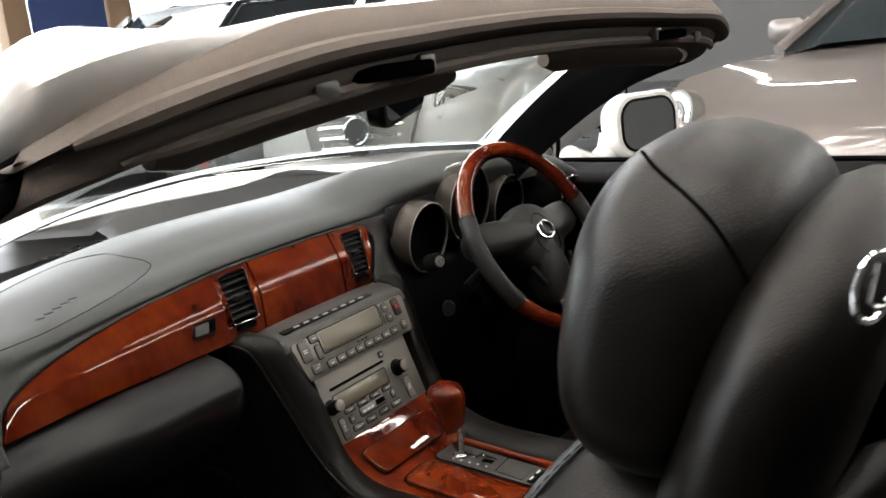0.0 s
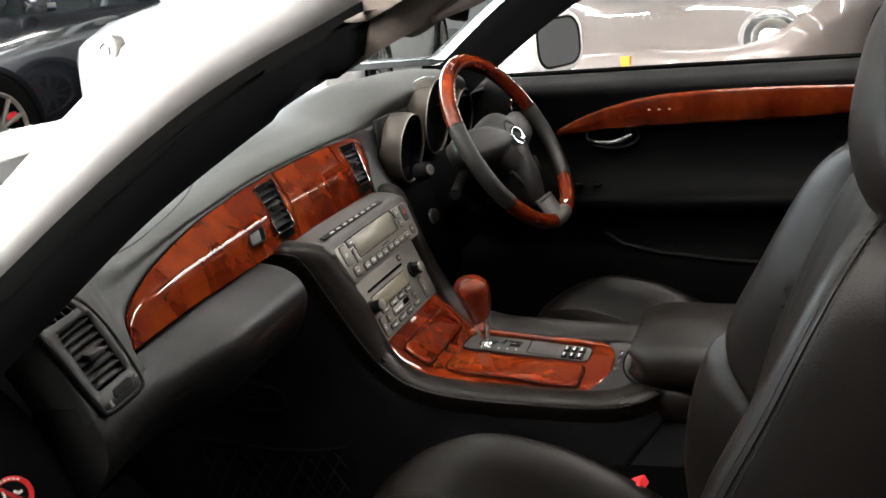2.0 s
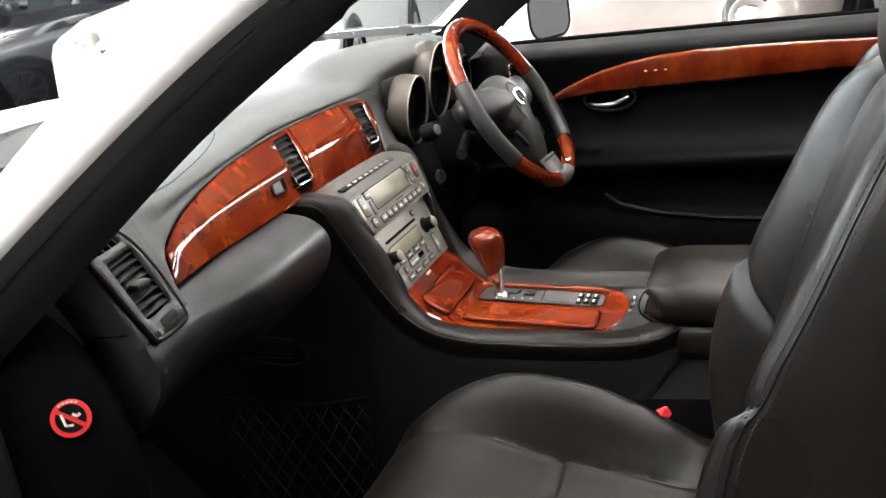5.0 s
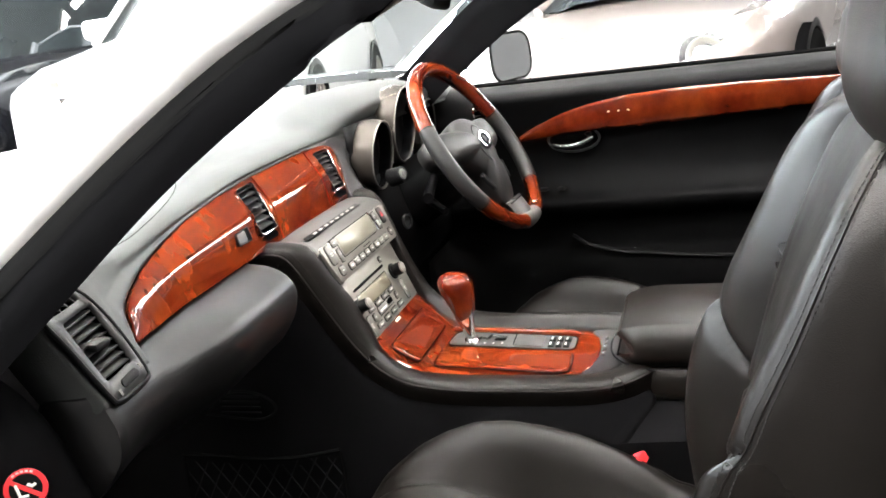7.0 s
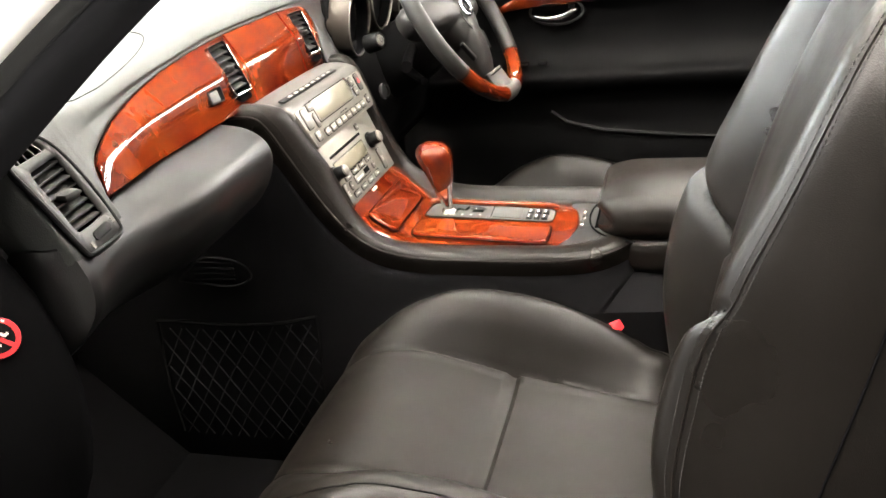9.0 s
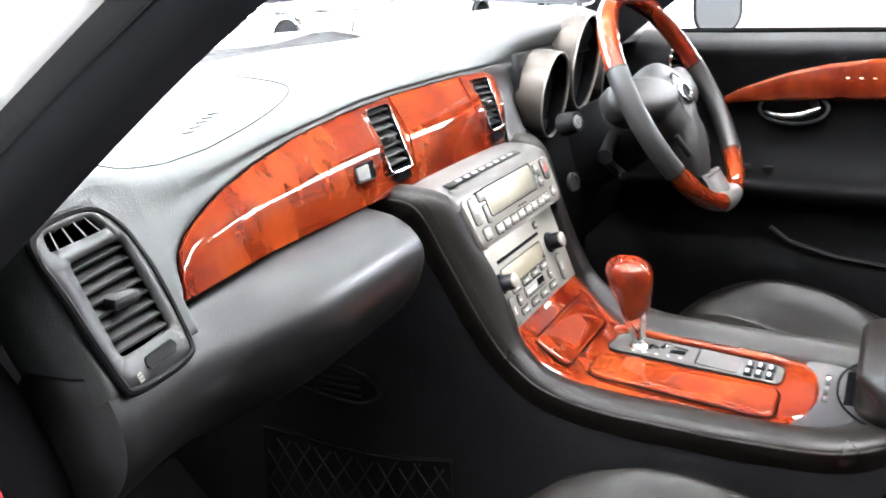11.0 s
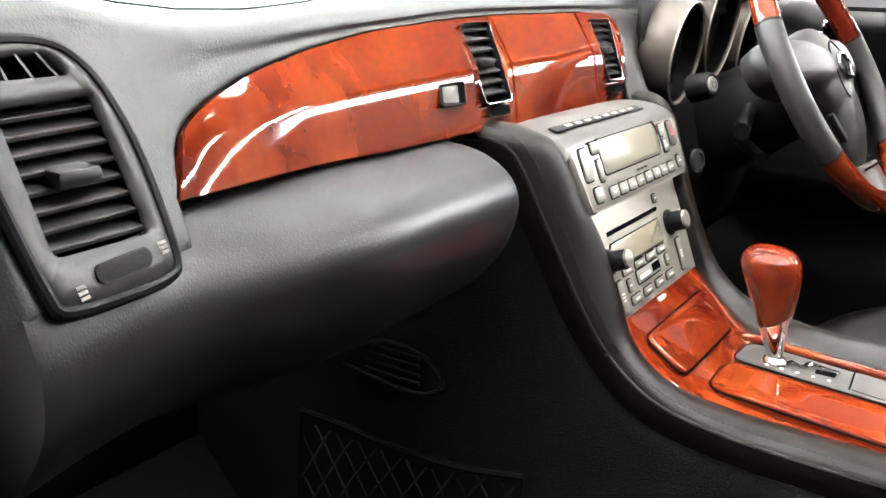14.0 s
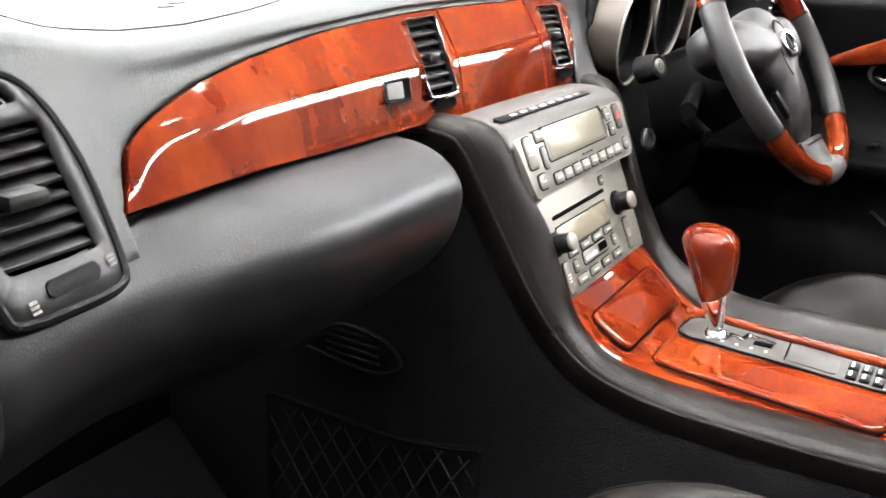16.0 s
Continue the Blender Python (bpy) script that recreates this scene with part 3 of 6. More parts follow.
for s in (-1, 1):
    rows, pipe, sew_line, wall = [], [], [], []
    for i, (o, q) in enumerate(zip(outer_c, inner_c)):
        along = (outer_c[min(i + 1, 99)] - outer_c[max(i - 1, 0)]).normalized()
        n = along.cross(Vector((1, 0, 0))).normalized()
        n = n if n.z - n.y > 0 else -n
        row = [o - n * 0.030 + Vector((-0.006, 0, 0)), o - n * 0.014 + Vector((0.0005, 0, 0)), o - n * 0.006 + Vector((0.0012, 0, 0)), o - n * 0.0015]
        for u in (0.08, 0.16, 0.28, 0.42, 0.56, 0.70, 0.82, 0.91, 0.97):
            row.append(o.lerp(q, u) + n * 0.0062 * math.sin(math.pi * u ** 0.8) ** 0.8)
        row += [q - n * 0.001, q - n * 0.004 + Vector((-0.0015, 0, 0)), q - n * 0.018 + Vector((-0.003, 0, 0))]
        rows.append([(s * p.x, p.y, p.z) for p in row])
        pipe.append((s * (o.x + 0.0008), *(o - n * 0.0035).yz))
        e = o.lerp(q, 0.13) + n * 0.0040
        sew_line.append(Vector((s * e.x, e.y, e.z)))
        w = o - n * 0.012
        wall.append([(s * (o.x - 0.008), w.y, w.z), (s * (0.6 * o.x + 0.4 * 0.139 - 0.004), w.y + 0.010, w.z - 0.03), (s * 0.139, max(w.y, w.y * 0.9) + 0.016, min(w.z - 0.06, 0.60)), (s * 0.141, w.y + 0.02, 0.42), (s * 0.141, w.y + 0.02, 0.24)])
    part("leather_border", sheet(rows), LEATHER, console, "black leather border with stitched edge")
    wall.insert(0, [(s * 0.150, 0.30, 0.77), (s * 0.145, 0.30, 0.72), (s * 0.141, 0.30, 0.60), (s * 0.141, 0.30, 0.42), (s * 0.141, 0.30, 0.24)])
    wall.insert(0, [(s * 0.150, 0.54, 0.77), (s * 0.145, 0.54, 0.72), (s * 0.141, 0.54, 0.60), (s * 0.141, 0.54, 0.42), (s * 0.141, 0.54, 0.24)])
    wall.append([(s * 0.100, -0.56, 0.60), (s * 0.120, -0.56, 0.57), (s * 0.139, -0.56, 0.54), (s * 0.141, -0.56, 0.42), (s * 0.141, -0.56, 0.24)])
    part("side_panel", sheet(wall), CARPET, console, "black carpeted side of the console", solid=0.006)
    part("piping", tube(pipe, 0.0019, 8), LEATHER, console, "leather piping")
    sewn = []
    for a, b in zip(sew_line[1:], sew_line[2:]):
        k = max(1, round((b - a).length / 0.0042))
        for j in range(k):
            sewn.append(tube([a.lerp(b, (j + 0.2) / k), a.lerp(b, (j + 0.75) / k)], 0.00055, 4))
    tagged(part("stitching", joined(sewn), THREAD, console, "fine grey stitching"), kind="stuff")

# stack top with its row of small keys
rows = []
for x in span(-0.124, 0.124, 30):
    w = abs(x) / 0.124
    d = 0.0025 * w ** 6
    prof = [(0.184, 0.7865), (0.165, 0.789), (0.145, 0.7905), (0.128, 0.7895), (0.1165, 0.7865), (0.1085, 0.7815), (0.1045, 0.7755), (0.1025, 0.770), (0.106, 0.765)]
    rows.append([(x, p.y, p.z - d) for p in spline([(0, a, b) for a, b in prof], 26)])
part("stack_hood", sheet(rows), HOODTOP, console, "satin grey top of the stack", solid=0.003)
KS = facing((-0.020, 0.1215, 0.7885), (0, -0.22, 0.975))
part("key_strip", block((0.178, 0.0088, 0.0016), (0, 0, 0.0003), 0.0006, KS), BLACK, console, "narrow dark key strip")
for k in range(8):
    part("key", block((0.0100, 0.0034, 0.0010), (-0.062 + 0.0185 * k, 0, 0.0013), 0.0004, KS), MARKDIM, console, "small pale key")

# climate panel and radio
CL = facing((0, 0.09275, 0.7525), (0, -0.051, 0.0215))
climate = part("climate_panel", prism([CL @ Vector(p) for p in [(q.x, q.y, 0) for q in smooth_quad([(-0.1155, 0.0262, 0), (0.1155, 0.0262, 0), (0.1085, -0.0270, 0), (-0.1065, -0.0270, 0)], 0.10, 5)]], CL.to_3x3() @ Vector((0, 0, -0.022)), 0.0022), SILVER, console,
               "satin silver climate control panel")
RD = facing((0, 0.0735, 0.678), (0, -0.0785, 0.0305))
radio = part("radio", prism([RD @ Vector((x, y, 0)) for x, y in ((-0.094, 0.050), (-0.094, -0.0415), (0.094, -0.0415), (0.094, 0.050))], RD.to_3x3() @ Vector((0, 0, -0.02)), 0.0008), SILVER, console,
             "satin silver radio with knobs and cassette display")


def key(m, x, y, w, h, d, parent, mat=None, name="button", label="", r=0.25, bars=0, gap=True):
    """A flat key that stands d proud of a panel, in a dark gap."""
    rr = min(w, h) * r
    b = part(name, prism([m @ Vector((x + a, y + c, d)) for a, c in rounded(w, h, rr, 3)], m.to_3x3() @ Vector((0, 0, -d - 0.003)), min(0.0006, rr * 0.6)), mat or BUTTON, parent, label)
    if gap:
        part("gap", prism([m @ Vector((x + a, y + c, 0.0005)) for a, c in rounded(w + 0.0020, h + 0.0020, rr + 0.0008, 3)], m.to_3x3() @ Vector((0, 0, -0.003))), DEEP, b, smooth=False)
    for k in range(bars):
        part("legend_bar", block((w * 0.42, 0.0011, 0.0004), (x, y + (k - (bars - 1) / 2) * 0.0028, d + 0.0001), 0, m), MARK, b, smooth=False)
    return b


def knob(m, x, y, r, parent):
    k = part("knob", lathe([(r * 1.25, -0.002), (r * 1.25, 0.002), (r, 0.003), (r * 0.95, 0.015), (r * 0.8, 0.0168), (0, 0.0168)], 28, m @ Matrix.Translation((x, y, 0))), BLACK, parent, "round black knob with a silver cap")
    part("cap", lathe([(r * 0.90, 0.0150), (r * 0.86, 0.0178), (r * 0.5, 0.0186), (0, 0.0188)], 28, m @ Matrix.Translation((x, y, 0))), SILVER, k, "satin silver cap")


# climate keys; the display lies in a raised silver frame
key(CL, -0.0065, 0.0130, 0.122, 0.0290, 0.0010, climate, SILVER, "display_frame", "raised silver display frame", r=0.10)
key(CL, -0.0065, 0.0130, 0.115, 0.0255, 0.0014, climate, LCD, "display", "grey liquid crystal display", r=0.05, gap=False)
part("bright_edge", tube([CL @ Vector(p) for p in ((0.0535, 0.0285, 0.001), (0.0585, 0.022, 0.0016), (0.0600, 0.010, 0.0016), (0.0600, -0.002, 0.001))], 0.0013, 6), CHROME, climate, "thin bright strip beside the display")
key(CL, -0.0970, 0.0115, 0.0160, 0.0265, 0.0018, climate, r=0.2, bars=2)
key(CL, -0.0755, 0.0222, 0.0150, 0.0095, 0.0018, climate, bars=1)
key(CL, -0.0755, 0.0035, 0.0085, 0.0180, 0.0018, climate)
key(CL, -0.0900, -0.0140, 0.0150, 0.0120, 0.0018, climate, bars=1)
for k in range(8):
    key(CL, -0.0620 + 0.0190 * k, -0.0165, 0.0160, 0.0092, 0.0018, climate, bars=1)
key(CL, 0.0710, 0.0185, 0.0125, 0.0115, 0.0018, climate, bars=1)
key(CL, 0.0730, 0.0035, 0.0125, 0.0115, 0.0018, climate, bars=1)
hz = key(CL, 0.0940, 0.0130, 0.0140, 0.0230, 0.0018, climate, GATE, "hazard_button", "dark button with a red triangle", r=0.2)
part("triangle", prism([CL @ Vector((0.0940 + a, 0.0140 + b, 0.0022)) for a, b in ((-0.0042, -0.0034), (0.0042, -0.0034), (0, 0.0044))], CL.to_3x3() @ Vector((0, 0, -0.001))), RED, hz, "red warning triangle", smooth=False)
key(CL, 0.0945, -0.0145, 0.0110, 0.0110, 0.0018, climate, bars=1)
for k in range(3):
    part("disc_mark", block((0.0050, 0.0016, 0.0004), (-0.004 + 0.0085 * k, -0.0072, 0.0012), 0, CL), BLACK, climate, smooth=False)

# radio keys
key(RD, -0.020, 0.0285, 0.112, 0.0038, 0.0008, radio, DEEP, "disc_slot", "dark disc slot", r=0.3, gap=False)
key(RD, -0.022, 0.0095, 0.108, 0.0205, 0.0010, radio, LCD_DARK, "display", "grey radio display", r=0.08)
key(RD, 0.0360, 0.0380, 0.0090, 0.0070, 0.0016, radio, bars=1)
knob(RD, -0.0840, 0.0080, 0.0085, radio)
knob(RD, 0.0560, 0.0110, 0.0095, radio)
for k in range(4):
    key(RD, -0.0565 + 0.0262 * k, -0.0062, 0.0200, 0.0058, 0.0016, radio, bars=1)
tape = key(RD, -0.0155, -0.0170, 0.0520, 0.0110, 0.0010, radio, GREY, "cassette_panel", "small panel with a dark window", r=0.15)
part("window", block((0.0170, 0.0070, 0.0008), (0.0000, -0.0165, 0.0014), 0, RD), DEEP, tape, "dark cassette window", smooth=False)
for k in range(3):
    part("legend_bar", block((0.0068, 0.0032, 0.0004), (-0.0340 + 0.0082 * k, -0.0180, 0.0013), 0, RD), MARK, tape, smooth=False)
key(RD, -0.0590, -0.0185, 0.0085, 0.0100, 0.0016, radio, bars=1)
key(RD, 0.0290, -0.0180, 0.0085, 0.0100, 0.0016, radio, bars=1)
for k in range(4):
    key(RD, -0.0530 + 0.0270 * k, -0.0315, 0.0200, 0.0066, 0.0016, radio, bars=1)
key(RD, 0.0640, -0.0210, 0.0120, 0.0300, 0.0016, radio, r=0.2, bars=3)
key(RD, -0.0775, -0.0240, 0.0110, 0.0280, 0.0016, radio, r=0.2, bars=3)


# wood of the console: sloped part under the radio, then the flat with the gate
WOOD_LINE = spline([(0, 0.0640, 0.6500), (0, 0.0600, 0.6395), (0, 0.0455, 0.6245), (0, 0.0255, 0.6065), (0, 0.004, 0.5925), (0, -0.03, 0.5838), (0, -0.10, 0.5812), (0, -0.18, 0.5810), (0, -0.2225, 0.5810)], 200)
rows = []
for i in range(81):
    t = i / 80
    p = WOOD_LINE[int(t * 199)]
    w = lerp_table([(0, 0.093), (0.30, 0.096), (0.48, 0.088), (0.62, 0.0785), (0.90, 0.0765), (0.945, 0.070), (0.975, 0.058), (0.99, 0.044), (1, 0.022)], t)
    rows.append([(w * u, p.y, p.z + 0.0030 * (1 - abs(u) ** 8) - 0.001) for u in (-1, -0.985, -0.95, -0.9, -0.7, -0.35, 0, 0.35, 0.7, 0.9, 0.95, 0.985, 1)])
part("console_wood", sheet(rows), WOOD, console, "glossy red burl wood console panel", solid=0.006)


def lid(corners, name, label, dome=0.002, r=0.3, rise=0.0038):
    """A domed wooden lid with a dark seam round it."""
    ring = smooth_quad(corners, r, 8)
    c = sum(ring, Vector()) / len(ring)
    n = (Vector(corners[1]) - Vector(corners[0])).cross(Vector(corners[3]) - Vector(corners[0])).normalized()
    n = n if n.z > 0 else -n
    reach = max((p - c).length for p in ring)
    rows = [[p - n * 0.006 for p in ring]]
    for m in (0.0, 0.0004, 0.0012, 0.0022, 0.0034, 0.005, 0.008, 0.013, 0.018):
        rise_k = rise * (1 - max(0, 1 - m / 0.0034) ** 2.2)
        rows.append([p + (c - p).normalized() * min(m, (c - p).length * 0.9) + n * (rise_k + dome * min(1, m / 0.018)) for p in ring])
    rows.append([c + (p - c) * 0.3 + n * (rise + dome) for p in ring])
    lid_ob = part(name, capped(rows), WOOD, console, label)
    part("seam", tube([p + (p - c).normalized() * 0.0004 + n * 0.0012 for p in ring], 0.0009, 6, True), DEEP, lid_ob)


lid([(-0.078, 0.0445, 0.6255), (0.073, 0.0445, 0.6255), (0.062, 0.0095, 0.5980), (-0.072, 0.0105, 0.5985)], "ashtray_lid", "domed burl wood ashtray lid", 0.0010, 0.30, 0.0034)
lid([(-0.062, -0.0055, 0.5895), (-0.003, -0.0040, 0.5895), (-0.008, -0.189, 0.5830), (-0.0735, -0.190, 0.5830)], "cup_holder_lid", "long burl wood cup holder lid", 0.0012, 0.28, 0.0040)
part("release_tab", block((0.016, 0.0030, 0.004), (-0.006, 0.0560, 0.6370), 0.001), MARK, console, "small pale release tab")

# gear gate
plate = part("gate_plate", prism(smooth_quad([(0.009, -0.0055, 0.5905), (0.058, -0.009, 0.5900), (0.046, -0.187, 0.5842), (0.001, -0.187, 0.5842)], 0.28, 7), (0, 0, -0.005), 0.0006), GATE, console, "flat dark grey gear gate plate")
part("plate_rim", tube([p + Vector((0, 0, -0.0002)) for p in smooth_quad([(0.0085, -0.005, 0.5905), (0.0585, -0.0085, 0.5900), (0.0465, -0.1875, 0.5842), (0.0005, -0.1875, 0.5842)], 0.28, 7)], 0.0010, 6, True), DEEP, plate)
part("wood_rail", tube(spline([(0.060, 0.000, 0.5915), (0.0685, -0.010, 0.5895), (0.0690, -0.040, 0.5868), (0.0660, -0.100, 0.5850), (0.0600, -0.160, 0.5848), (0.0550, -0.190, 0.5845)], 30), [0.002, 0.004] + [0.0052] * 26 + [0.004, 0.002], 10), WOOD, console, "rounded burl wood rail")


def gate_z(y):
    return 0.5906 + (y + 0.007) * 0.0355


zig = [(0.030, -0.036), (0.025, -0.046), (0.036, -0.050), (0.031, -0.060), (0.044, -0.063), (0.041, -0.073), (0.039, -0.087)]
part("gate_slot", tube([(x, y, gate_z(y) + 0.0004) for x, y in zig], 0.0017, 6), DEEP, plate, "dark zigzag gear gate")
for (xa, ya), (xb, yb) in zip(zig, zig[1:]):
    part("gate_edge", tube([(xa - 0.002, ya - 0.002, gate_z(ya) + 0.0012), (xb - 0.002, yb - 0.002, gate_z(yb) + 0.0012)], 0.0011, 6), CHROME, plate, "bright gate edge")
part("gate_window", block((0.008, 0.016, 0.001), (0.031, -0.079, gate_z(-0.079) + 0.0004), 0.0003), DEEP, plate, "small dark indicator window", smooth=False)
part("gate_panel", prism(smooth_quad([(0.012, -0.102, gate_z(-0.102) + 0.0012), (0.050, -0.100, gate_z(-0.1) + 0.0012), (0.046, -0.142, gate_z(-0.142) + 0.0012), (0.008, -0.143, gate_z(-0.143) + 0.0012)], 0.12), (0, 0, -0.003), 0.0005), GATE, plate, "flat blank panel")
part("plate_joint", tube([(0.013, -0.1005, gate_z(-0.1)), (0.0515, -0.0985, gate_z(-0.098))], 0.0008, 5), DEEP, plate)
for i in range(2):
    for j in range(3):
        y = -0.154 - 0.0105 * j
        sw = part("switch", block((0.0150, 0.0085, 0.0042), (0.0145 + 0.0180 * i, y, gate_z(y) + 0.0010), 0.0014), BLACK, plate, "small black switch")
        part("switch_mark", block((0.0085, 0.0022, 0.0004), (0.0145 + 0.0180 * i, y + 0.001, gate_z(y) + 0.0032)), MARK, sw, smooth=False)
for k in range(5):
    part("gate_letter_bar", block((0.0030, 0.0022, 0.0004), (0.0165 + 0.0005 * k, -0.034 - 0.0125 * k, gate_z(-0.034 - 0.0125 * k) + 0.0002)), MARK, plate, smooth=False)
# leather end of the console with the small bright switches
tail = [(-0.076, -0.205, 0.5815), (0.076, -0.205, 0.5815), (0.070, -0.30, 0.586), (-0.070, -0.30, 0.586)]
part("console_tray", prism(smooth_quad(tail, 0.1), (0, 0, -0.03)), DASH, console, "black rear end of the console")
for k in range(3):
    part("seat_switch", block((0.011, 0.0055, 0.006), (-0.014 + 0.0215 * k, -0.2285, 0.586), 0.0018), CHROME, console, "small bright switch")
# narrow dark block on the tray, in front of the armrest
for x in (0.020,):
    part("tray_strip", block((0.075, 0.014, 0.004), (x, -0.2520, 0.5835), 0.0015), DEEP, console, "narrow dark strip before the armrest")

# ================= gear lever =================
lever = thing("gear_lever", "polished red burl wood gear lever knob on a chrome stem", "gear lever", at=(0.028, -0.038, 0.588))
LX, LY = Vector((0.5, -0.866, 0)), Vector((0.866, 0.5, 0))
LEAN = Vector((0.002, 0.014, 0.1))


def lever_ring(h, r, shift, tilt, n=28):
    """A section of the lever, h over the plate, tilted so that its one side stands higher."""
    c = Vector((0.028, -0.038, 0.588)) + LEAN * (h / 0.1) + LX * shift
    return [c + LX * (r * math.cos(a)) + LY * (1.02 * r * math.sin(a)) + Vector((0, 0, tilt * math.cos(a))) for a in [2 * math.pi * k / n for k in range(n)]]


part("stem", capped([lever_ring(h, r, sh, ti) for h, r, sh, ti in ((-0.004, 0.0062, 0, 0), (0.006, 0.0064, 0, 0), (0.018, 0.0088, 0.0002, 0.002), (0.030, 0.0114, 0.0006, 0.005), (0.0400, 0.0136, 0.001, 0.0078), (0.0415, 0.0128, 0.001, 0.0078))]),
     CHROME, lever, "tapered chrome stem")
part("collar", capped([lever_ring(h, r, 0, 0) for h, r in ((-0.003, 0.0115), (0.000, 0.0120), (0.004, 0.0100), (0.0065, 0.0070))]), CHROME, lever)
knob_rows = ((0.0402, 0.0132, 0.0010, 0.0078), (0.0410, 0.0140, 0.0010, 0.0077), (0.0500, 0.0162, 0.0008, 0.0060), (0.0600, 0.0190, 0.0000, 0.0038), (0.0700, 0.0220, -0.0012, 0.0018), (0.0800, 0.0242, -0.0022, 0.0006),
             (0.0870, 0.0247, -0.0026, 0), (0.0930, 0.0232, -0.0026, -0.0004), (0.0975, 0.0196, -0.0020, -0.0006), (0.1005, 0.0140, -0.0012, -0.0006), (0.1018, 0.0070, -0.0006, -0.0003), (0.1021, 0.0004, 0, 0))
part("knob", capped([lever_ring(h, r, sh, ti) for h, r, sh, ti in knob_rows]), WOOD, lever, "pear-shaped burl wood knob")
part("release_button", lathe([(0.0052, 0), (0.0046, 0.0022), (0, 0.0028)], 16, facing(Vector((0.028, -0.038, 0.588)) + LEAN * 0.62 - LX * 0.0190, -LX + Vector((0, 0, -0.25)))), CHROME, lever, "small chrome release button")

# ================= steering wheel =================
SW = facing((0.376, 0.013, 0.809), (-0.055, -0.858, 0.511))
wheel = thing("steering_wheel", "steering wheel with burl wood and black leather rim and chrome badge", "steering wheel", at=(0.376, 0.013, 0.809))
SR, ST = 0.1575, 0.0138


def arc(a0, a1, n=24, r=SR, lift=0.0):
    return [SW @ Vector((r * math.cos(radians(a0 + (a1 - a0) * k / n)), r * math.sin(radians(a0 + (a1 - a0) * k / n)), lift)) for k in range(n + 1)]


for a0, a1, mat, label in ((13, 157, WOOD, "burl wood rim segment"), (157, 212, WHEELSKIN, "black leather rim segment"), (212, 257, WOOD, "burl wood rim segment"),
                           (257, 281, HOODTOP, "dark grey rim segment"), (281, 317, WOOD, "burl wood rim segment"), (317, 373, WHEELSKIN, "black leather rim segment")):
    part("rim", tube(arc(a0, a1), ST if mat is not WOOD else ST * 0.98, 18), mat, wheel, label)
for a in (13, 157, 212, 317):
    part("rim_joint", tube(arc(a - 0.45, a + 0.45, 2), ST * 1.03, 18), BLACK, wheel)


def pad_reach(a):
    """Outline of the hub pad and its side spokes, by angle."""
    r = 0.064 + 0.006 * math.cos(2 * a)
    for way, half, far in ((168, 0.030, 0.151), (7, 0.030, 0.151), (269, 0.036, 0.118)):
        d = a - radians(way)
        if math.cos(d) > 0.05:
            r = max(r, min(far, half / max(1e-4, abs(math.sin(d)))) * (0.96 if abs(math.sin(d)) * far > half * 0.9 else 1))
    return r


reach = [pad_reach(2 * math.pi * k / 144) for k in range(144)]
for _ in range(3):
    reach = [(reach[k - 2] + 2 * reach[k - 1] + 3 * reach[k] + 2 * reach[(k + 1) % 144] + reach[(k + 2) % 144]) / 9 for k in range(144)]
rows = []
for q, f in ((0.93, -0.034), (0.985, -0.020), (1.0, -0.010), (0.985, -0.003), (0.95, 0.002), (0.88, 0.006), (0.76, 0.010), (0.60, 0.014), (0.42, 0.017), (0.22, 0.019), (0.02, 0.020)):
    ring = []
    for k in range(144):
        a = 2 * math.pi * k / 144
        rr = reach[k] * q
        out = max(0, (rr - 0.060) / 0.09)
        ring.append(SW @ Vector((rr * math.cos(a), rr * math.sin(a), f - 0.010 * out - 0.004)))
    rows.append(ring)
part("hub", capped(rows), WHEELSKIN, wheel, "grey padded hub with two side spokes")


def spoke(a, w0, w1, mat, r0):
    rows = []
    for t in span(0, 1, 8):
        r = r0 + (SR - 0.004 - r0) * t
        w = w0 + (w1 - w0) * t
        c = Vector((r * math.cos(radians(a)), r * math.sin(radians(a)), -0.006 + 0.004 * t))
        d = Vector((-math.sin(radians(a)), math.cos(radians(a)), 0))
        rows.append([SW @ (c + d * w * math.cos(q) + Vector((0, 0, 0.011 * math.sin(q)))) for q in [2 * math.pi * k / 16 for k in range(16)]])
    part("spoke", capped(rows), mat, wheel, "satin grey lower spoke")


spoke(269, 0.033, 0.030, HOODTOP, 0.112)
part("spoke_joint", tube([SW @ Vector((-0.036 + 0.07 * t, -0.1165, 0.0012 + 0.004 * math.sin(math.pi * t))) for t in span(0, 1, 10)], 0.0012, 6), DEEP, wheel)
badge = part("badge", tube([SW @ Vector((0.029 * math.cos(t) * (1 - 0.18 * math.sin(t)), -0.004 + 0.036 * math.sin(t), 0.0143 - 0.002 * abs(math.sin(t)))) for t in span(0, 2 * math.pi, 36)[:-1]], 0.0008, 5, True), DEEP, wheel, "thin seam round the badge")
part("badge_ring", tube([SW @ Vector((0.0200 * math.cos(t), 0.0150 * math.sin(t), 0.0172)) for t in span(0, 2 * math.pi, 28)[:-1]], 0.0022, 6, True), CHROME, badge, "chrome oval emblem")
part("badge_bar", tube([SW @ Vector(p) for p in ((-0.007, 0.0135, 0.0172), (-0.005, -0.006, 0.0182), (0.0155, -0.007, 0.0172))], 0.0020, 6), CHROME, badge)
for s in (-1, 1):
    part("wheel_switch", block((0.010, 0.036, 0.008), (0, 0, 0), 0.0025, SW @ pose(s * 0.050, -0.062, -0.004, 0, 0, s * -22)), BLACK, wheel, "thumb switch")
